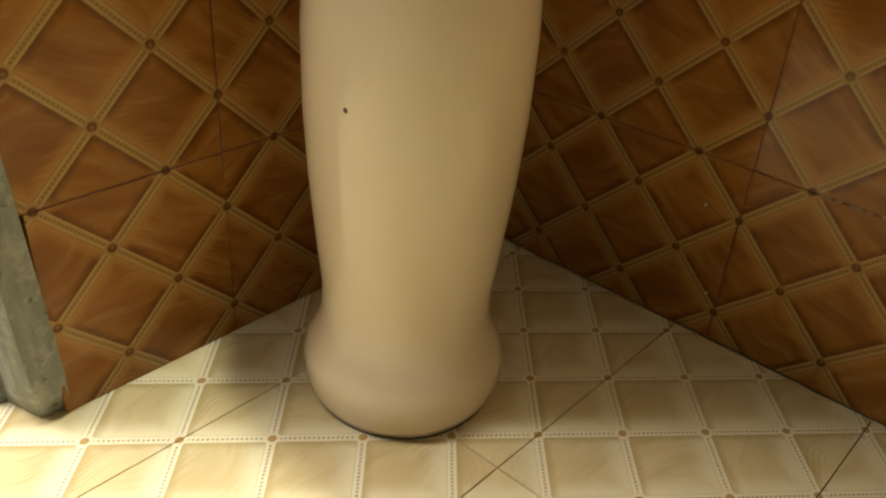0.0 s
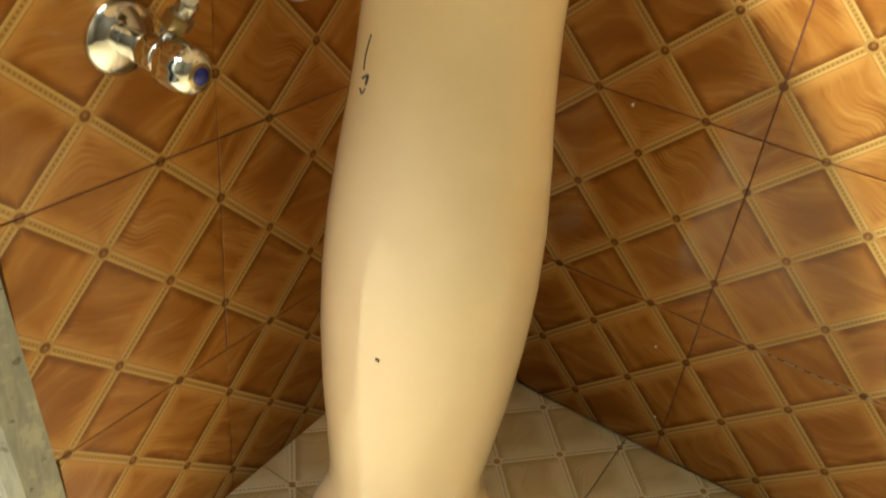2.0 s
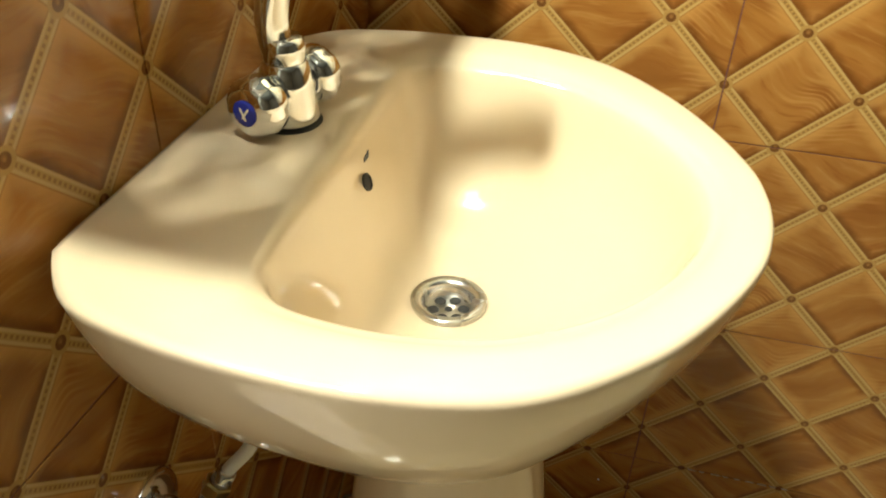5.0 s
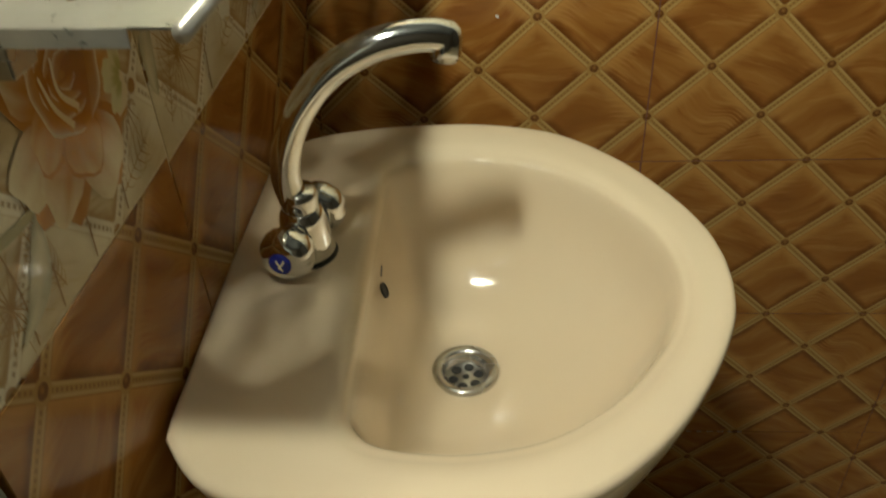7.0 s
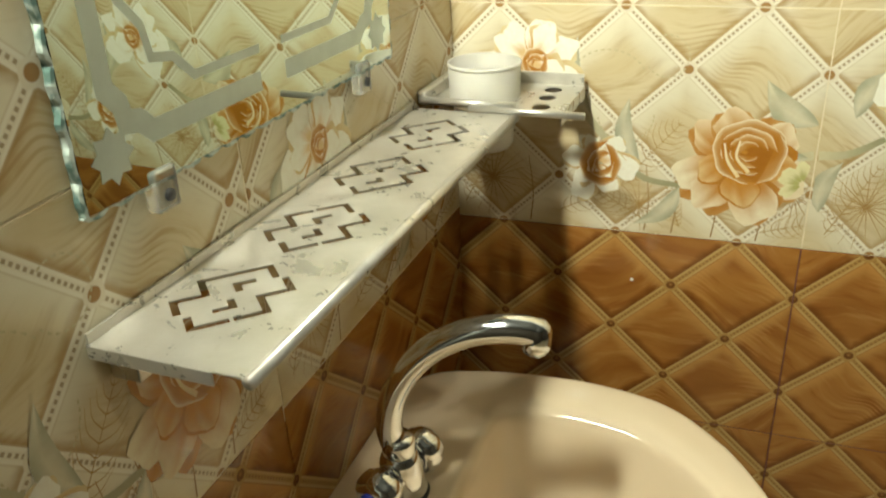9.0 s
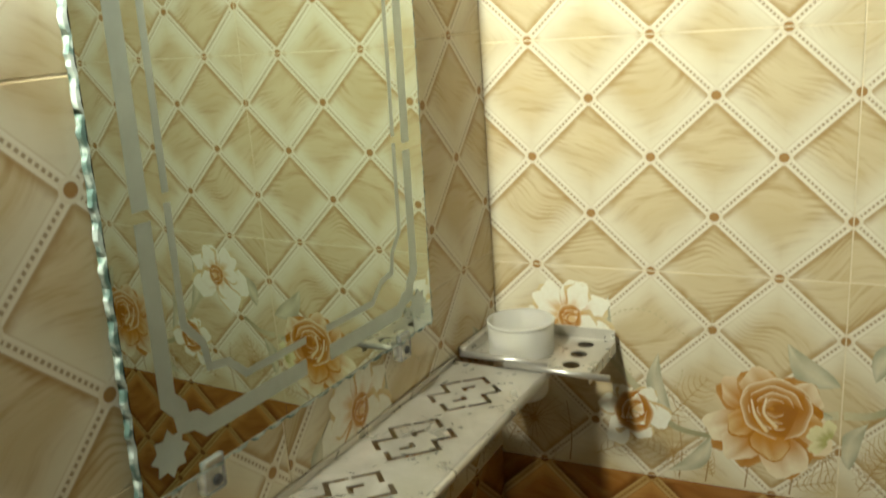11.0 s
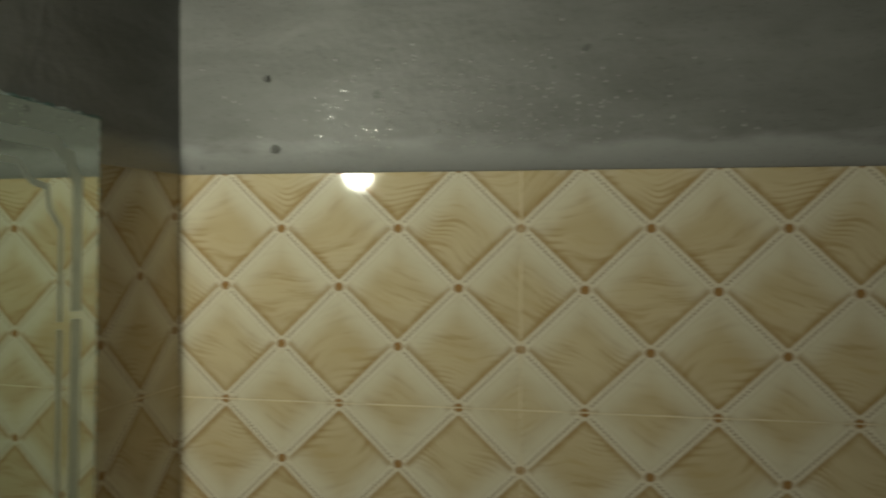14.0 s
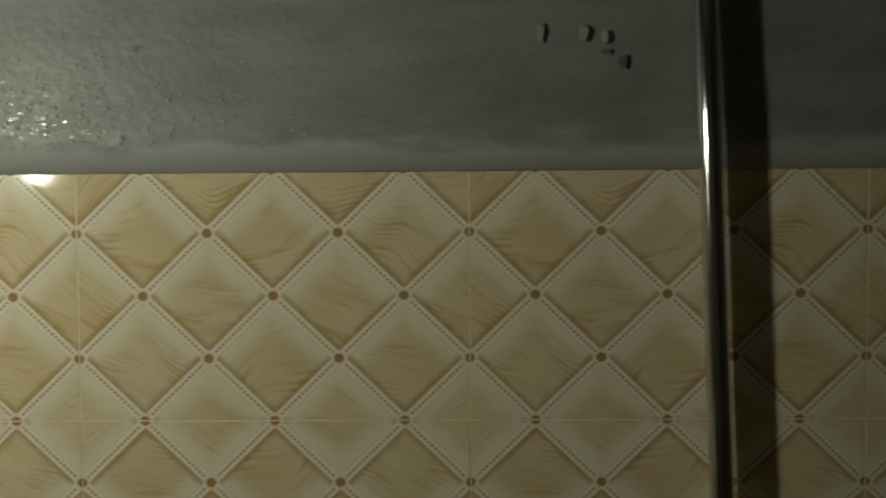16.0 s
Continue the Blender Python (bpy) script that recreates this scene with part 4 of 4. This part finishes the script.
# printed flowers of the border tiles
def print_mesh():
    """The painted flower spray of one border tile, as thin coats of glaze; local coordinates from the tile's lower left."""
    bm = bmesh.new()
    layer = bm.loops.layers.color.new("pigment")
    level = [0]
    rnd = random.Random(11)

    def srgb(c):
        return tuple(max(0.0, v) ** (1 / 2.2) for v in c)

    def grid(fn, cfn, nu, nv):
        level[0] += 1
        y = -0.0001 - 0.0000022 * level[0]
        vs = [[None] * (nv + 1) for _ in range(nu + 1)]
        cs = {}
        for i in range(nu + 1):
            for j in range(nv + 1):
                x, z = fn(i / nu, j / nv)
                x, z = min(max(x, 0.002), TW - 0.002), min(max(z, 0.002), TH - 0.002)
                v = bm.verts.new((x - TW / 2, y, z - TH / 2))
                vs[i][j] = v
                cs[v] = (*srgb(cfn(i / nu, j / nv)), 1.0)
        for i in range(nu):
            for j in range(nv):
                f = bm.faces.new((vs[i][j], vs[i + 1][j], vs[i + 1][j + 1], vs[i][j + 1]))
                for lp in f.loops:
                    lp[layer] = cs[lp.vert]

    def mixc(a, b, t):
        t = min(1, max(0, t))
        return tuple(p + (q - p) * t for p, q in zip(a, b))

    def petal(cx, cz, ang, r0, r1, wide, inner, outer, curl=0.0, tip=0.5, reach=0.45, edge=0.25):
        w1, w2 = rnd.uniform(-0.12, 0.12), rnd.uniform(0, 6)

        def fn(s, t):
            k = (s - 0.5) * 2
            prof = math.sin(math.pi * min(1.0, 0.10 + 0.90 * t) ** tip) if tip != 0.5 else math.sqrt(max(0.0, min(1, t * 3))) * (1 - max(0, t - 0.72) ** 2 * 4)
            r = r0 + (r1 - r0) * t * (1 - 0.22 * k * k + 0.05 * math.sin(5 * k + w2))
            a = ang + k * wide * (0.35 + 0.65 * prof) + curl * t * t + w1 * t
            return cx + r * math.cos(a), cz + r * math.sin(a)

        sh = rnd.uniform(0.0, 0.35)

        def cfn(s, t):
            k = abs(s - 0.5) * 2
            streak = 0.15 * math.sin(17 * s + w2) * t
            f = (t - reach * 0.35 * (1 + sh)) / reach
            return mixc(inner, outer, 0.5 - 0.5 * math.cos(math.pi * min(1, max(0, f + edge * k ** 3 - 0.1 + streak))))

        grid(fn, cfn, 7, 7)

    cream, pale, orange, deep = (0.76, 0.62, 0.36), (0.82, 0.75, 0.56), (0.53, 0.235, 0.028), (0.30, 0.10, 0.008)

    def stroke(pts, w0, w1, c0, c1):
        line = smooth_line([(x, z, 0) for x, z in pts], 8)
        n = len(line) - 1

        def fn(s, t):
            i = min(n - 1, int(s * n))
            d = (line[i + 1] - line[i]).normalized()
            p = line[i].lerp(line[i + 1], s * n - i)
            w = (w0 + (w1 - w0) * s) * (t - 0.5)
            return p.x - d.y * w, p.y + d.x * w

        grid(fn, lambda s, t: mixc(c0, c1, s), n, 1)

    def leaf(x, z, ang, length, wide, dark=(0.37, 0.36, 0.25), lite=(0.66, 0.62, 0.46)):
        ca, sa = math.cos(ang), math.sin(ang)

        def fn(s, t):
            w = 0.84 * wide * math.sin(math.pi * s ** 0.85) * (t - 0.5)
            bend = 0.15 * length * math.sin(math.pi * s)
            lx, lz = s * length, w + bend
            return x + lx * ca - lz * sa, z + lx * sa + lz * ca

        grid(fn, lambda s, t: mixc(lite, dark, abs(t - 0.5) * 1.4 + 0.25 * math.sin(9 * s + 4 * t) + 0.1), 12, 6)

    def rays(x, z, r, n, colour):
        for k in range(n):
            a = 2 * math.pi * k / n + rnd.uniform(-0.1, 0.1)
            l = r * rnd.uniform(0.7, 1.0)
            stroke([(x, z), (x + l * 0.5 * math.cos(a), z + l * 0.5 * math.sin(a)), (x + l * math.cos(a), z + l * math.sin(a))], 0.0012, 0.0005, colour, mixc(colour, cream, 0.4))

    def fern(x, z, ang, length, n):
        ca, sa = math.cos(ang), math.sin(ang)
        brown = (0.42, 0.27, 0.10)
        stroke([(x, z), (x + length * 0.5 * ca, z + length * 0.5 * sa), (x + length * ca, z + length * sa)], 0.0012, 0.0006, brown, brown)
        for k in range(n):
            s = (k + 0.6) / n
            l = 0.33 * length * math.sin(math.pi * (0.12 + 0.85 * s))
            px, pz = x + s * length * ca, z + s * length * sa
            for side in (1, -1):
                a = ang + side * 1.05
                stroke([(px, pz), (px + l * 0.5 * math.cos(a), pz + l * 0.5 * math.sin(a)), (px + l * math.cos(a - side * 0.3), pz + l * math.sin(a - side * 0.3))], 0.0011, 0.0005, brown, mixc(brown, cream, 0.35))

    # line work behind the flowers
    for x, z, r, n in ((0.055, 0.055, 0.055, 22), (0.385, 0.060, 0.050, 20), (0.225, 0.035, 0.040, 16)):
        rays(x, z, r, n, (0.38, 0.23, 0.08))
    for x, z, an, l in ((0.205, 0.060, 0.9, 0.095), (0.235, 0.015, 2.6, 0.09), (0.135, 0.02, 0.5, 0.10), (0.355, 0.015, 0.3, 0.08), (0.02, 0.02, 1.1, 0.09), (0.27, 0.012, 1.9, 0.05)):
        fern(x, z, an, l, 11)
    for x in (0.232, 0.262, 0.305, 0.352, 0.10):
        stroke([(x, 0.004), (x + 0.003, 0.04), (x - 0.002, 0.085)], 0.0016, 0.0008, (0.30, 0.17, 0.06), (0.42, 0.27, 0.12))
    for cx, cz, r, a0, a1 in ((0.185, 0.165, 0.045, 0.6, 3.4), (0.245, 0.205, 0.022, -2.6, 2.2), (0.205, 0.140, 0.030, 3.3, 6.4)):
        n = 18
        for k in range(n):
            a, b = a0 + (a1 - a0) * k / n, a0 + (a1 - a0) * (k + 0.6) / n
            m = (a + b) / 2
            stroke([(cx + r * math.cos(a), cz + r * math.sin(a)), (cx + r * math.cos(m), cz + r * math.sin(m)), (cx + r * math.cos(b), cz + r * math.sin(b))], 0.0016, 0.0012, (0.50, 0.44, 0.27), (0.58, 0.50, 0.32))
    # stems and leaves
    green, pgreen = (0.33, 0.31, 0.18), (0.62, 0.57, 0.38)
    stroke([(0.115, 0.165), (0.150, 0.150), (0.190, 0.105), (0.225, 0.070), (0.270, 0.062)], 0.010, 0.006, pgreen, green)
    stroke([(0.330, 0.075), (0.372, 0.100), (0.398, 0.108)], 0.006, 0.010, green, pgreen)
    stroke([(0.002, 0.108), (0.03, 0.112), (0.06, 0.130)], 0.010, 0.006, pgreen, green)
    leaf(0.168, 0.135, 1.75, 0.090, 0.026)
    leaf(0.222, 0.085, 1.75, 0.075, 0.024)
    leaf(0.268, 0.062, 3.95, 0.070, 0.024)
    leaf(0.215, 0.075, 2.9, 0.045, 0.022)
    leaf(0.398, 0.140, 2.45, 0.070, 0.034)
    leaf(0.392, 0.105, 3.1, 0.055, 0.030)
    leaf(0.372, 0.045, 1.9, 0.055, 0.022)
    leaf(0.030, 0.150, 1.0, 0.060, 0.026)
    leaf(0.010, 0.045, 1.3, 0.060, 0.026)

    def cup(cx, cz, rx, rz, a0, a1, depth, inner, outer, tilt=0.0):
        """A furled petal: a crescent between an outer arc and a shallower inner one, its rolled edge pale."""
        wob = rnd.uniform(0, 6)
        ct, st = math.cos(tilt), math.sin(tilt)

        def fn(u, t):
            a = a0 + (a1 - a0) * u
            k = 1 - depth * math.sin(math.pi * u) ** 0.7 * (1 - t) + 0.035 * math.sin(7 * a + wob) * t
            px, pz = rx * k * math.cos(a), rz * k * math.sin(a)
            return cx + px * ct - pz * st, cz + px * st + pz * ct

        grid(fn, lambda u, t: mixc(mixc(inner, outer, 0.55 * t + 0.18 * math.sin(6 * u + wob)), pale, max(0.0, (t - 0.72) / 0.28) ** 1.5), 12, 6)

    def rose(cx, cz, R):
        soft = mixc(cream, orange, 0.22)
        # broad outer petals, tawny in the folds between them
        for k, (a, r, w) in enumerate(((-0.5, 1.12, 0.62), (0.55, 1.02, 0.55), (2.55, 1.02, 0.50), (3.45, 1.16, 0.46), (4.15, 1.10, 0.52), (5.05, 1.18, 0.60), (1.55, 0.98, 0.62))):
            turn = rnd.uniform(-0.25, 0.25)
            petal(cx, cz, a + 0.13, 0.08 * R, r * R * 0.99, w, mixc(deep, orange, 0.55), mixc(orange, cream, 0.30), turn, 0.5, 0.95, 0.0)
            petal(cx, cz, a, 0.08 * R, r * R, w * 0.92, mixc(deep, orange, 0.85), mixc(pale, soft, rnd.uniform(0.0, 0.45)), turn, 0.5, rnd.uniform(0.62, 0.85), -0.15)
        for a, r, w in ((-0.15, 0.84, 0.60), (4.55, 0.86, 0.66), (3.30, 0.80, 0.55)):
            petal(cx + 0.03 * R, cz + 0.04 * R, a + 0.10, 0.05 * R, r * R, w, mixc(deep, orange, 0.5), orange, 0.15, 0.5, 1.0, 0.0)
            petal(cx + 0.03 * R, cz + 0.05 * R, a, 0.05 * R, r * R * 0.98, w * 0.93, orange, mixc(cream, soft, rnd.random()), 0.15, 0.5, 0.9, -0.2)
        # the deep bowl and the furled petals that close over it
        hx, hz = cx + 0.10 * R, cz + 0.20 * R
        petal(hx, hz, 0.0, 0.0, 0.60 * R, 3.2, mixc(deep, orange, 0.30), mixc(orange, deep, 0.12), 0.0, 0.5, 1.0, 0.0)
        for rx, rz, a0, a1, dp, tl in ((0.62, 0.58, 0.2, 3.0, 0.50, 0.1), (0.58, 0.56, 2.3, 4.6, 0.42, 0.2), (0.60, 0.60, -1.3, 0.7, 0.40, 0.0), (0.46, 0.44, 0.3, 2.9, 0.52, -0.2),
                                       (0.44, 0.40, 2.6, 4.9, 0.45, 0.3), (0.32, 0.32, 0.0, 2.7, 0.60, 0.2), (0.30, 0.28, 3.0, 5.2, 0.50, 0.0), (0.19, 0.20, 0.2, 3.2, 0.65, 0.4), (0.16, 0.16, 3.4, 5.8, 0.6, 0.1)):
            cup(hx, hz, rx * R, rz * R, a0, a1, dp, mixc(deep, orange, 0.55), mixc(orange, cream, 0.42), tl)
        for x0, z0, x1, z1, x2, z2 in ((-0.30, 0.34, -0.22, 0.02, -0.02, -0.26), (-0.05, 0.40, -0.08, 0.10, 0.14, -0.16)):
            fold = [(cx + x0 * R, cz + z0 * R), (cx + x1 * R, cz + z1 * R), (cx + x2 * R, cz + z2 * R)]
            stroke([(x - 0.0018, z - 0.0008) for x, z in fold], 0.0030, 0.0060, mixc(deep, orange, 0.4), orange)
            stroke(fold, 0.0018, 0.0042, pale, cream)

    def lily(cx, cz, R, turn, heart):
        white = (0.86, 0.84, 0.74)
        for ring in range(2):
            n = 6 - ring
            for k in range(n):
                a, r = turn + 2 * math.pi * (k + 0.5 * ring) / n + rnd.uniform(-0.22, 0.22), R * (1.0 - 0.26 * ring) * rnd.uniform(0.74, 1.14)
                curl, w = rnd.uniform(-0.35, 0.35), rnd.uniform(0.42, 0.62)
                petal(cx, cz, a + 0.09, 0.03 * R, r, w, mixc(orange, cream, 0.2), mixc(cream, (0.55, 0.50, 0.30), 0.35), curl, 0.5, 0.7, 0.0)
                petal(cx, cz, a, 0.03 * R, r, w * 0.93, mixc(orange, cream, 0.30 + 0.3 * ring), white, curl, 0.5, 0.42)
        hx, hz = cx + 0.10 * R, cz - 0.06 * R
        for rx, a0, a1, dp in ((1.15, 0.4, 3.0, 0.55), (1.10, 2.4, 4.8, 0.50), (1.05, 4.4, 6.8, 0.50), (0.70, 0.0, 3.0, 0.60), (0.66, 2.9, 5.6, 0.55), (0.36, 0.6, 4.0, 0.6)):
            cup(hx, hz, rx * heart * R, rx * heart * R * 1.15, a0 + turn, a1 + turn, dp, mixc(deep, orange, 0.45), mixc(orange, cream, 0.35))

    lily(0.100, 0.195, 0.056, 0.2, 0.24)
    lily(0.176, 0.084, 0.046, 0.9, 0.46)
    rose(0.328, 0.094, 0.062)
    for k in range(4):
        petal(0.392, 0.075, 1.8 + 0.6 * k, 0.004, 0.026, 0.4, (0.45, 0.42, 0.16), (0.74, 0.70, 0.42))
    me = bpy.data.meshes.new("flower_print")
    bm.to_mesh(me)
    bm.free()
    me.materials.append(PIGMENT)
    return me


FLOWERS = print_mesh()


def clipped_print(me, x0, x1):
    """The same spray on a cut tile."""
    bm = bmesh.new()
    bm.from_mesh(me)
    for x, s in ((x0 + 0.002, -1), (x1 - 0.002, 1)):
        bmesh.ops.bisect_plane(bm, geom=bm.verts[:] + bm.edges[:] + bm.faces[:], plane_co=(x, 0, 0), plane_no=(s, 0, 0), clear_outer=True)
    out = bpy.data.meshes.new("flower_print")
    bm.to_mesh(out)
    bm.free()
    out.materials.append(PIGMENT)
    return out


rnd = random.Random(7)


def bent(me, m, pose_of, cx, mid):
    """A copy of the mesh that follows the twist of the wall."""
    me = me.copy()
    flat, back = pose_of(mid), m.inverted()
    for v in me.vertices:
        p = flat.inverted() @ (m @ v.co)
        v.co = back @ (pose_of(p.z) @ p)
    return me


def lay_wall(parent, pose_of, columns):
    for (cx, x0, x1) in columns:
        for r in range(7):
            z0, z1 = ROWS[r], ROWS[r + 1]
            mid = 0.2304 + 0.256 * r - TH / 2
            # the upper courses of the mirror wall were set a little higher
            lift = 0.0 if parent.name != "wall_west" else 0.013 if x1 > -0.1 else 0.018
            z1 += lift if 3 <= r < 6 else 0.0
            z0 += lift if r > 3 else 0.0
            mid += lift if r > 3 else 0.0
            if r == 4 and x1 < -0.1 and lift:
                cx -= 0.020
            material = BROWN if r < 4 else CREAM
            flip = -1 if r in (0, 2, 3, 5) else 1
            e0 = max(x0, -0.6225 - 0.052 * z0) if x0 < -0.6 else x0
            a, b, c, d = e0 - cx, x1 - cx, z0 - mid, z1 - mid
            if flip < 0:
                a, b, c, d = -b, -a, -d, -c
            wob = pose(rnd.uniform(-0.0003, 0.0003), rnd.uniform(-0.0001, 0.0001), 0, rnd.uniform(-0.05, 0.05), 0, rnd.uniform(-0.04, 0.04))
            m = pose_of(mid) @ Matrix.Translation((cx, 0, mid)) @ wob @ pose(0, 0, 0, 0, 180 if flip < 0 else 0, 0)
            me = tile_mesh(a, b, c, d, material)
            if parent.name == "wall_west":
                me = bent(me, m, pose_of, cx, mid)
            t = lay(m, me, parent)
            if r == 4:
                full = abs((x1 - e0) - TW) < 0.03
                f = lay(m, FLOWERS if full else clipped_print(FLOWERS, a, b), None, "flower_print")
                f.parent = t
                f.matrix_parent_inverse = t.matrix_world.inverted()
                tagged(f, "painted orange roses and white lilies with leaves")


lay_wall(wall_b, lambda z: Matrix(), [(0.2, 0.0, 0.4), (0.6, 0.4, 0.8), (1.0, 0.8, 1.2), (1.4, 1.2, 1.6), (1.8, 1.6, 2.0), (2.2, 2.0, 2.4)])
wall_a = thing("wall_west", "wall of brown and cream quilted tiles with a flower border behind the basin", "wall", (0, 0, 0), "", "structure")
lay_wall(wall_a, wall_a_pose, [(-0.213, -0.413, -0.001), (-0.613, -0.720, -0.413)])
for r in range(7):
    bm = box(bmesh.new(), -0.620, -0.002, 0.0009 if r < 4 else 0.0005, 0.030, ROWS[r], ROWS[r + 1])
    for v in bm.verts:
        v.co = wall_a_pose(v.co.z) @ v.co
    part("grout_bed", bm, GROUT_DARK if r < 4 else GROUT_PALE, wall_a)

# floor tiles: the same tile, its long side along the mirror wall
FX, FY = 0.2466, 0.4035
floor = bpy.data.objects["floor"]
for i in range(-2, 10):
    for j in range(-5, 2):
        x0, x1 = 0.357 + FX * (i - 1), 0.357 + FX * i
        y0, y1 = -0.360 + FY * (j - 1), -0.360 + FY * j
        cx, cy = (x0 + x1) / 2, (y0 + y1) / 2
        a, b, c, d = max(x0, -0.25), min(x1, ROOM_X), max(y0, ROOM_Y), min(y1, -0.001)
        if b - a < 0.01 or d - c < 0.01:
            continue
        # local x along -y of the room, local z along x, face upward
        m = Matrix(((0, 0, 1, cx), (-1, 0, 0, cy), (0, -1, 0, 0), (0, 0, 0, 1)))
        lay(m, tile_mesh(-(d - cy), -(c - cy), a - cx, b - cx, FLOOR_TILE), floor)


# ---- small marks on the walls ----
def blob(name, x, z, rx, rz, y, material, parent, label, seed):
    r = random.Random(seed)
    bm = bmesh.new()
    ring = []
    for i in range(18):
        a = 2 * math.pi * i / 18
        k = r.uniform(0.7, 1.15)
        ring.append((x + rx * k * math.cos(a), z + rz * k * math.sin(a)))
    loft(bm, [[Vector((px, y + 0.0012, pz)) for px, pz in ring], [Vector((x + (px - x) * 0.85, y, z + (pz - z) * 0.85)) for px, pz in ring]], False, True)
    return part(name, bm, material, parent, label)


upper = bpy.data.objects["wall_north_upper"]
PLASTER = plain_material("pale_plaster", (0.31, 0.305, 0.255), 0.2, 0.7)
DAMP = plain_material("dark_damp", (0.115, 0.117, 0.105), 0.3, 0.6)
SMEAR = plain_material("cement_film", (0.40, 0.33, 0.25), 0.2, 0.7)
SPECK = plain_material("white_speck", (0.75, 0.72, 0.66), 0.1, 0.6)
DROP = plain_material("dried_drop", (0.50, 0.50, 0.47), 0.1, 0.10, 0.0, 30.0, 0.0, Coat_Weight=0.6)
bm = bmesh.new()
r = random.Random(17)
for k in range(260):
    x, z = r.gauss(0.37, 0.115), 1.785 + abs(r.gauss(0.045, 0.035))
    if 0.03 < x < 0.75:
        s = r.uniform(0.0006, 0.0017)
        turned(bm, [(s, 0.0), (s * 0.8, s * 0.35), (s * 0.4, s * 0.52), (0.0, s * 0.58)], Matrix.Translation((x, -0.0045, z)) @ pose(0, 0, 0, 90 + r.uniform(-6, 6), r.uniform(-6, 6), 0), 7, False, False)
drops = part("dried_drops", bm, DROP, upper, "small shiny dried drops on the cement", True)
tagged(drops, kind="stuff")
for k, (x, z, rx, rz) in enumerate(((0.872, 1.900, 0.004, 0.010), (0.915, 1.899, 0.006, 0.009), (0.936, 1.896, 0.004, 0.007))):
    blob("plaster_dab", x, z, rx, rz, -0.0065, PLASTER, upper, "pale plaster dab", 20 + k)
for k, (x, z, rx, rz) in enumerate(((0.937, 1.881, 0.005, 0.003), (0.954, 1.871, 0.006, 0.008), (0.118, 1.868, 0.004, 0.004), (0.128, 1.790, 0.006, 0.005))):
    blob("damp_spot", x, z, rx, rz, -0.0060, DAMP, upper, "small dark damp spot", 30 + k)
for k, (x, z, s) in enumerate(((0.222, 0.936, 0.0022), (0.246, 0.478, 0.0024), (0.357, 0.170, 0.0020), (0.385, 0.060, 0.0018))):
    blob("white_speck", x, z, s, s, -0.0009, SPECK, wall_b, "white cement speck", 40 + k)
bm = bmesh.new()
for k in range(9):
    x = 0.475 + 0.016 * k
    box(bm, x, x + random.Random(k).uniform(0.006, 0.013), -0.0007, 0.0006, 0.2297, 0.2311)
part("cement_smear", bm, SMEAR, wall_b, "whitish cement left in the joint")
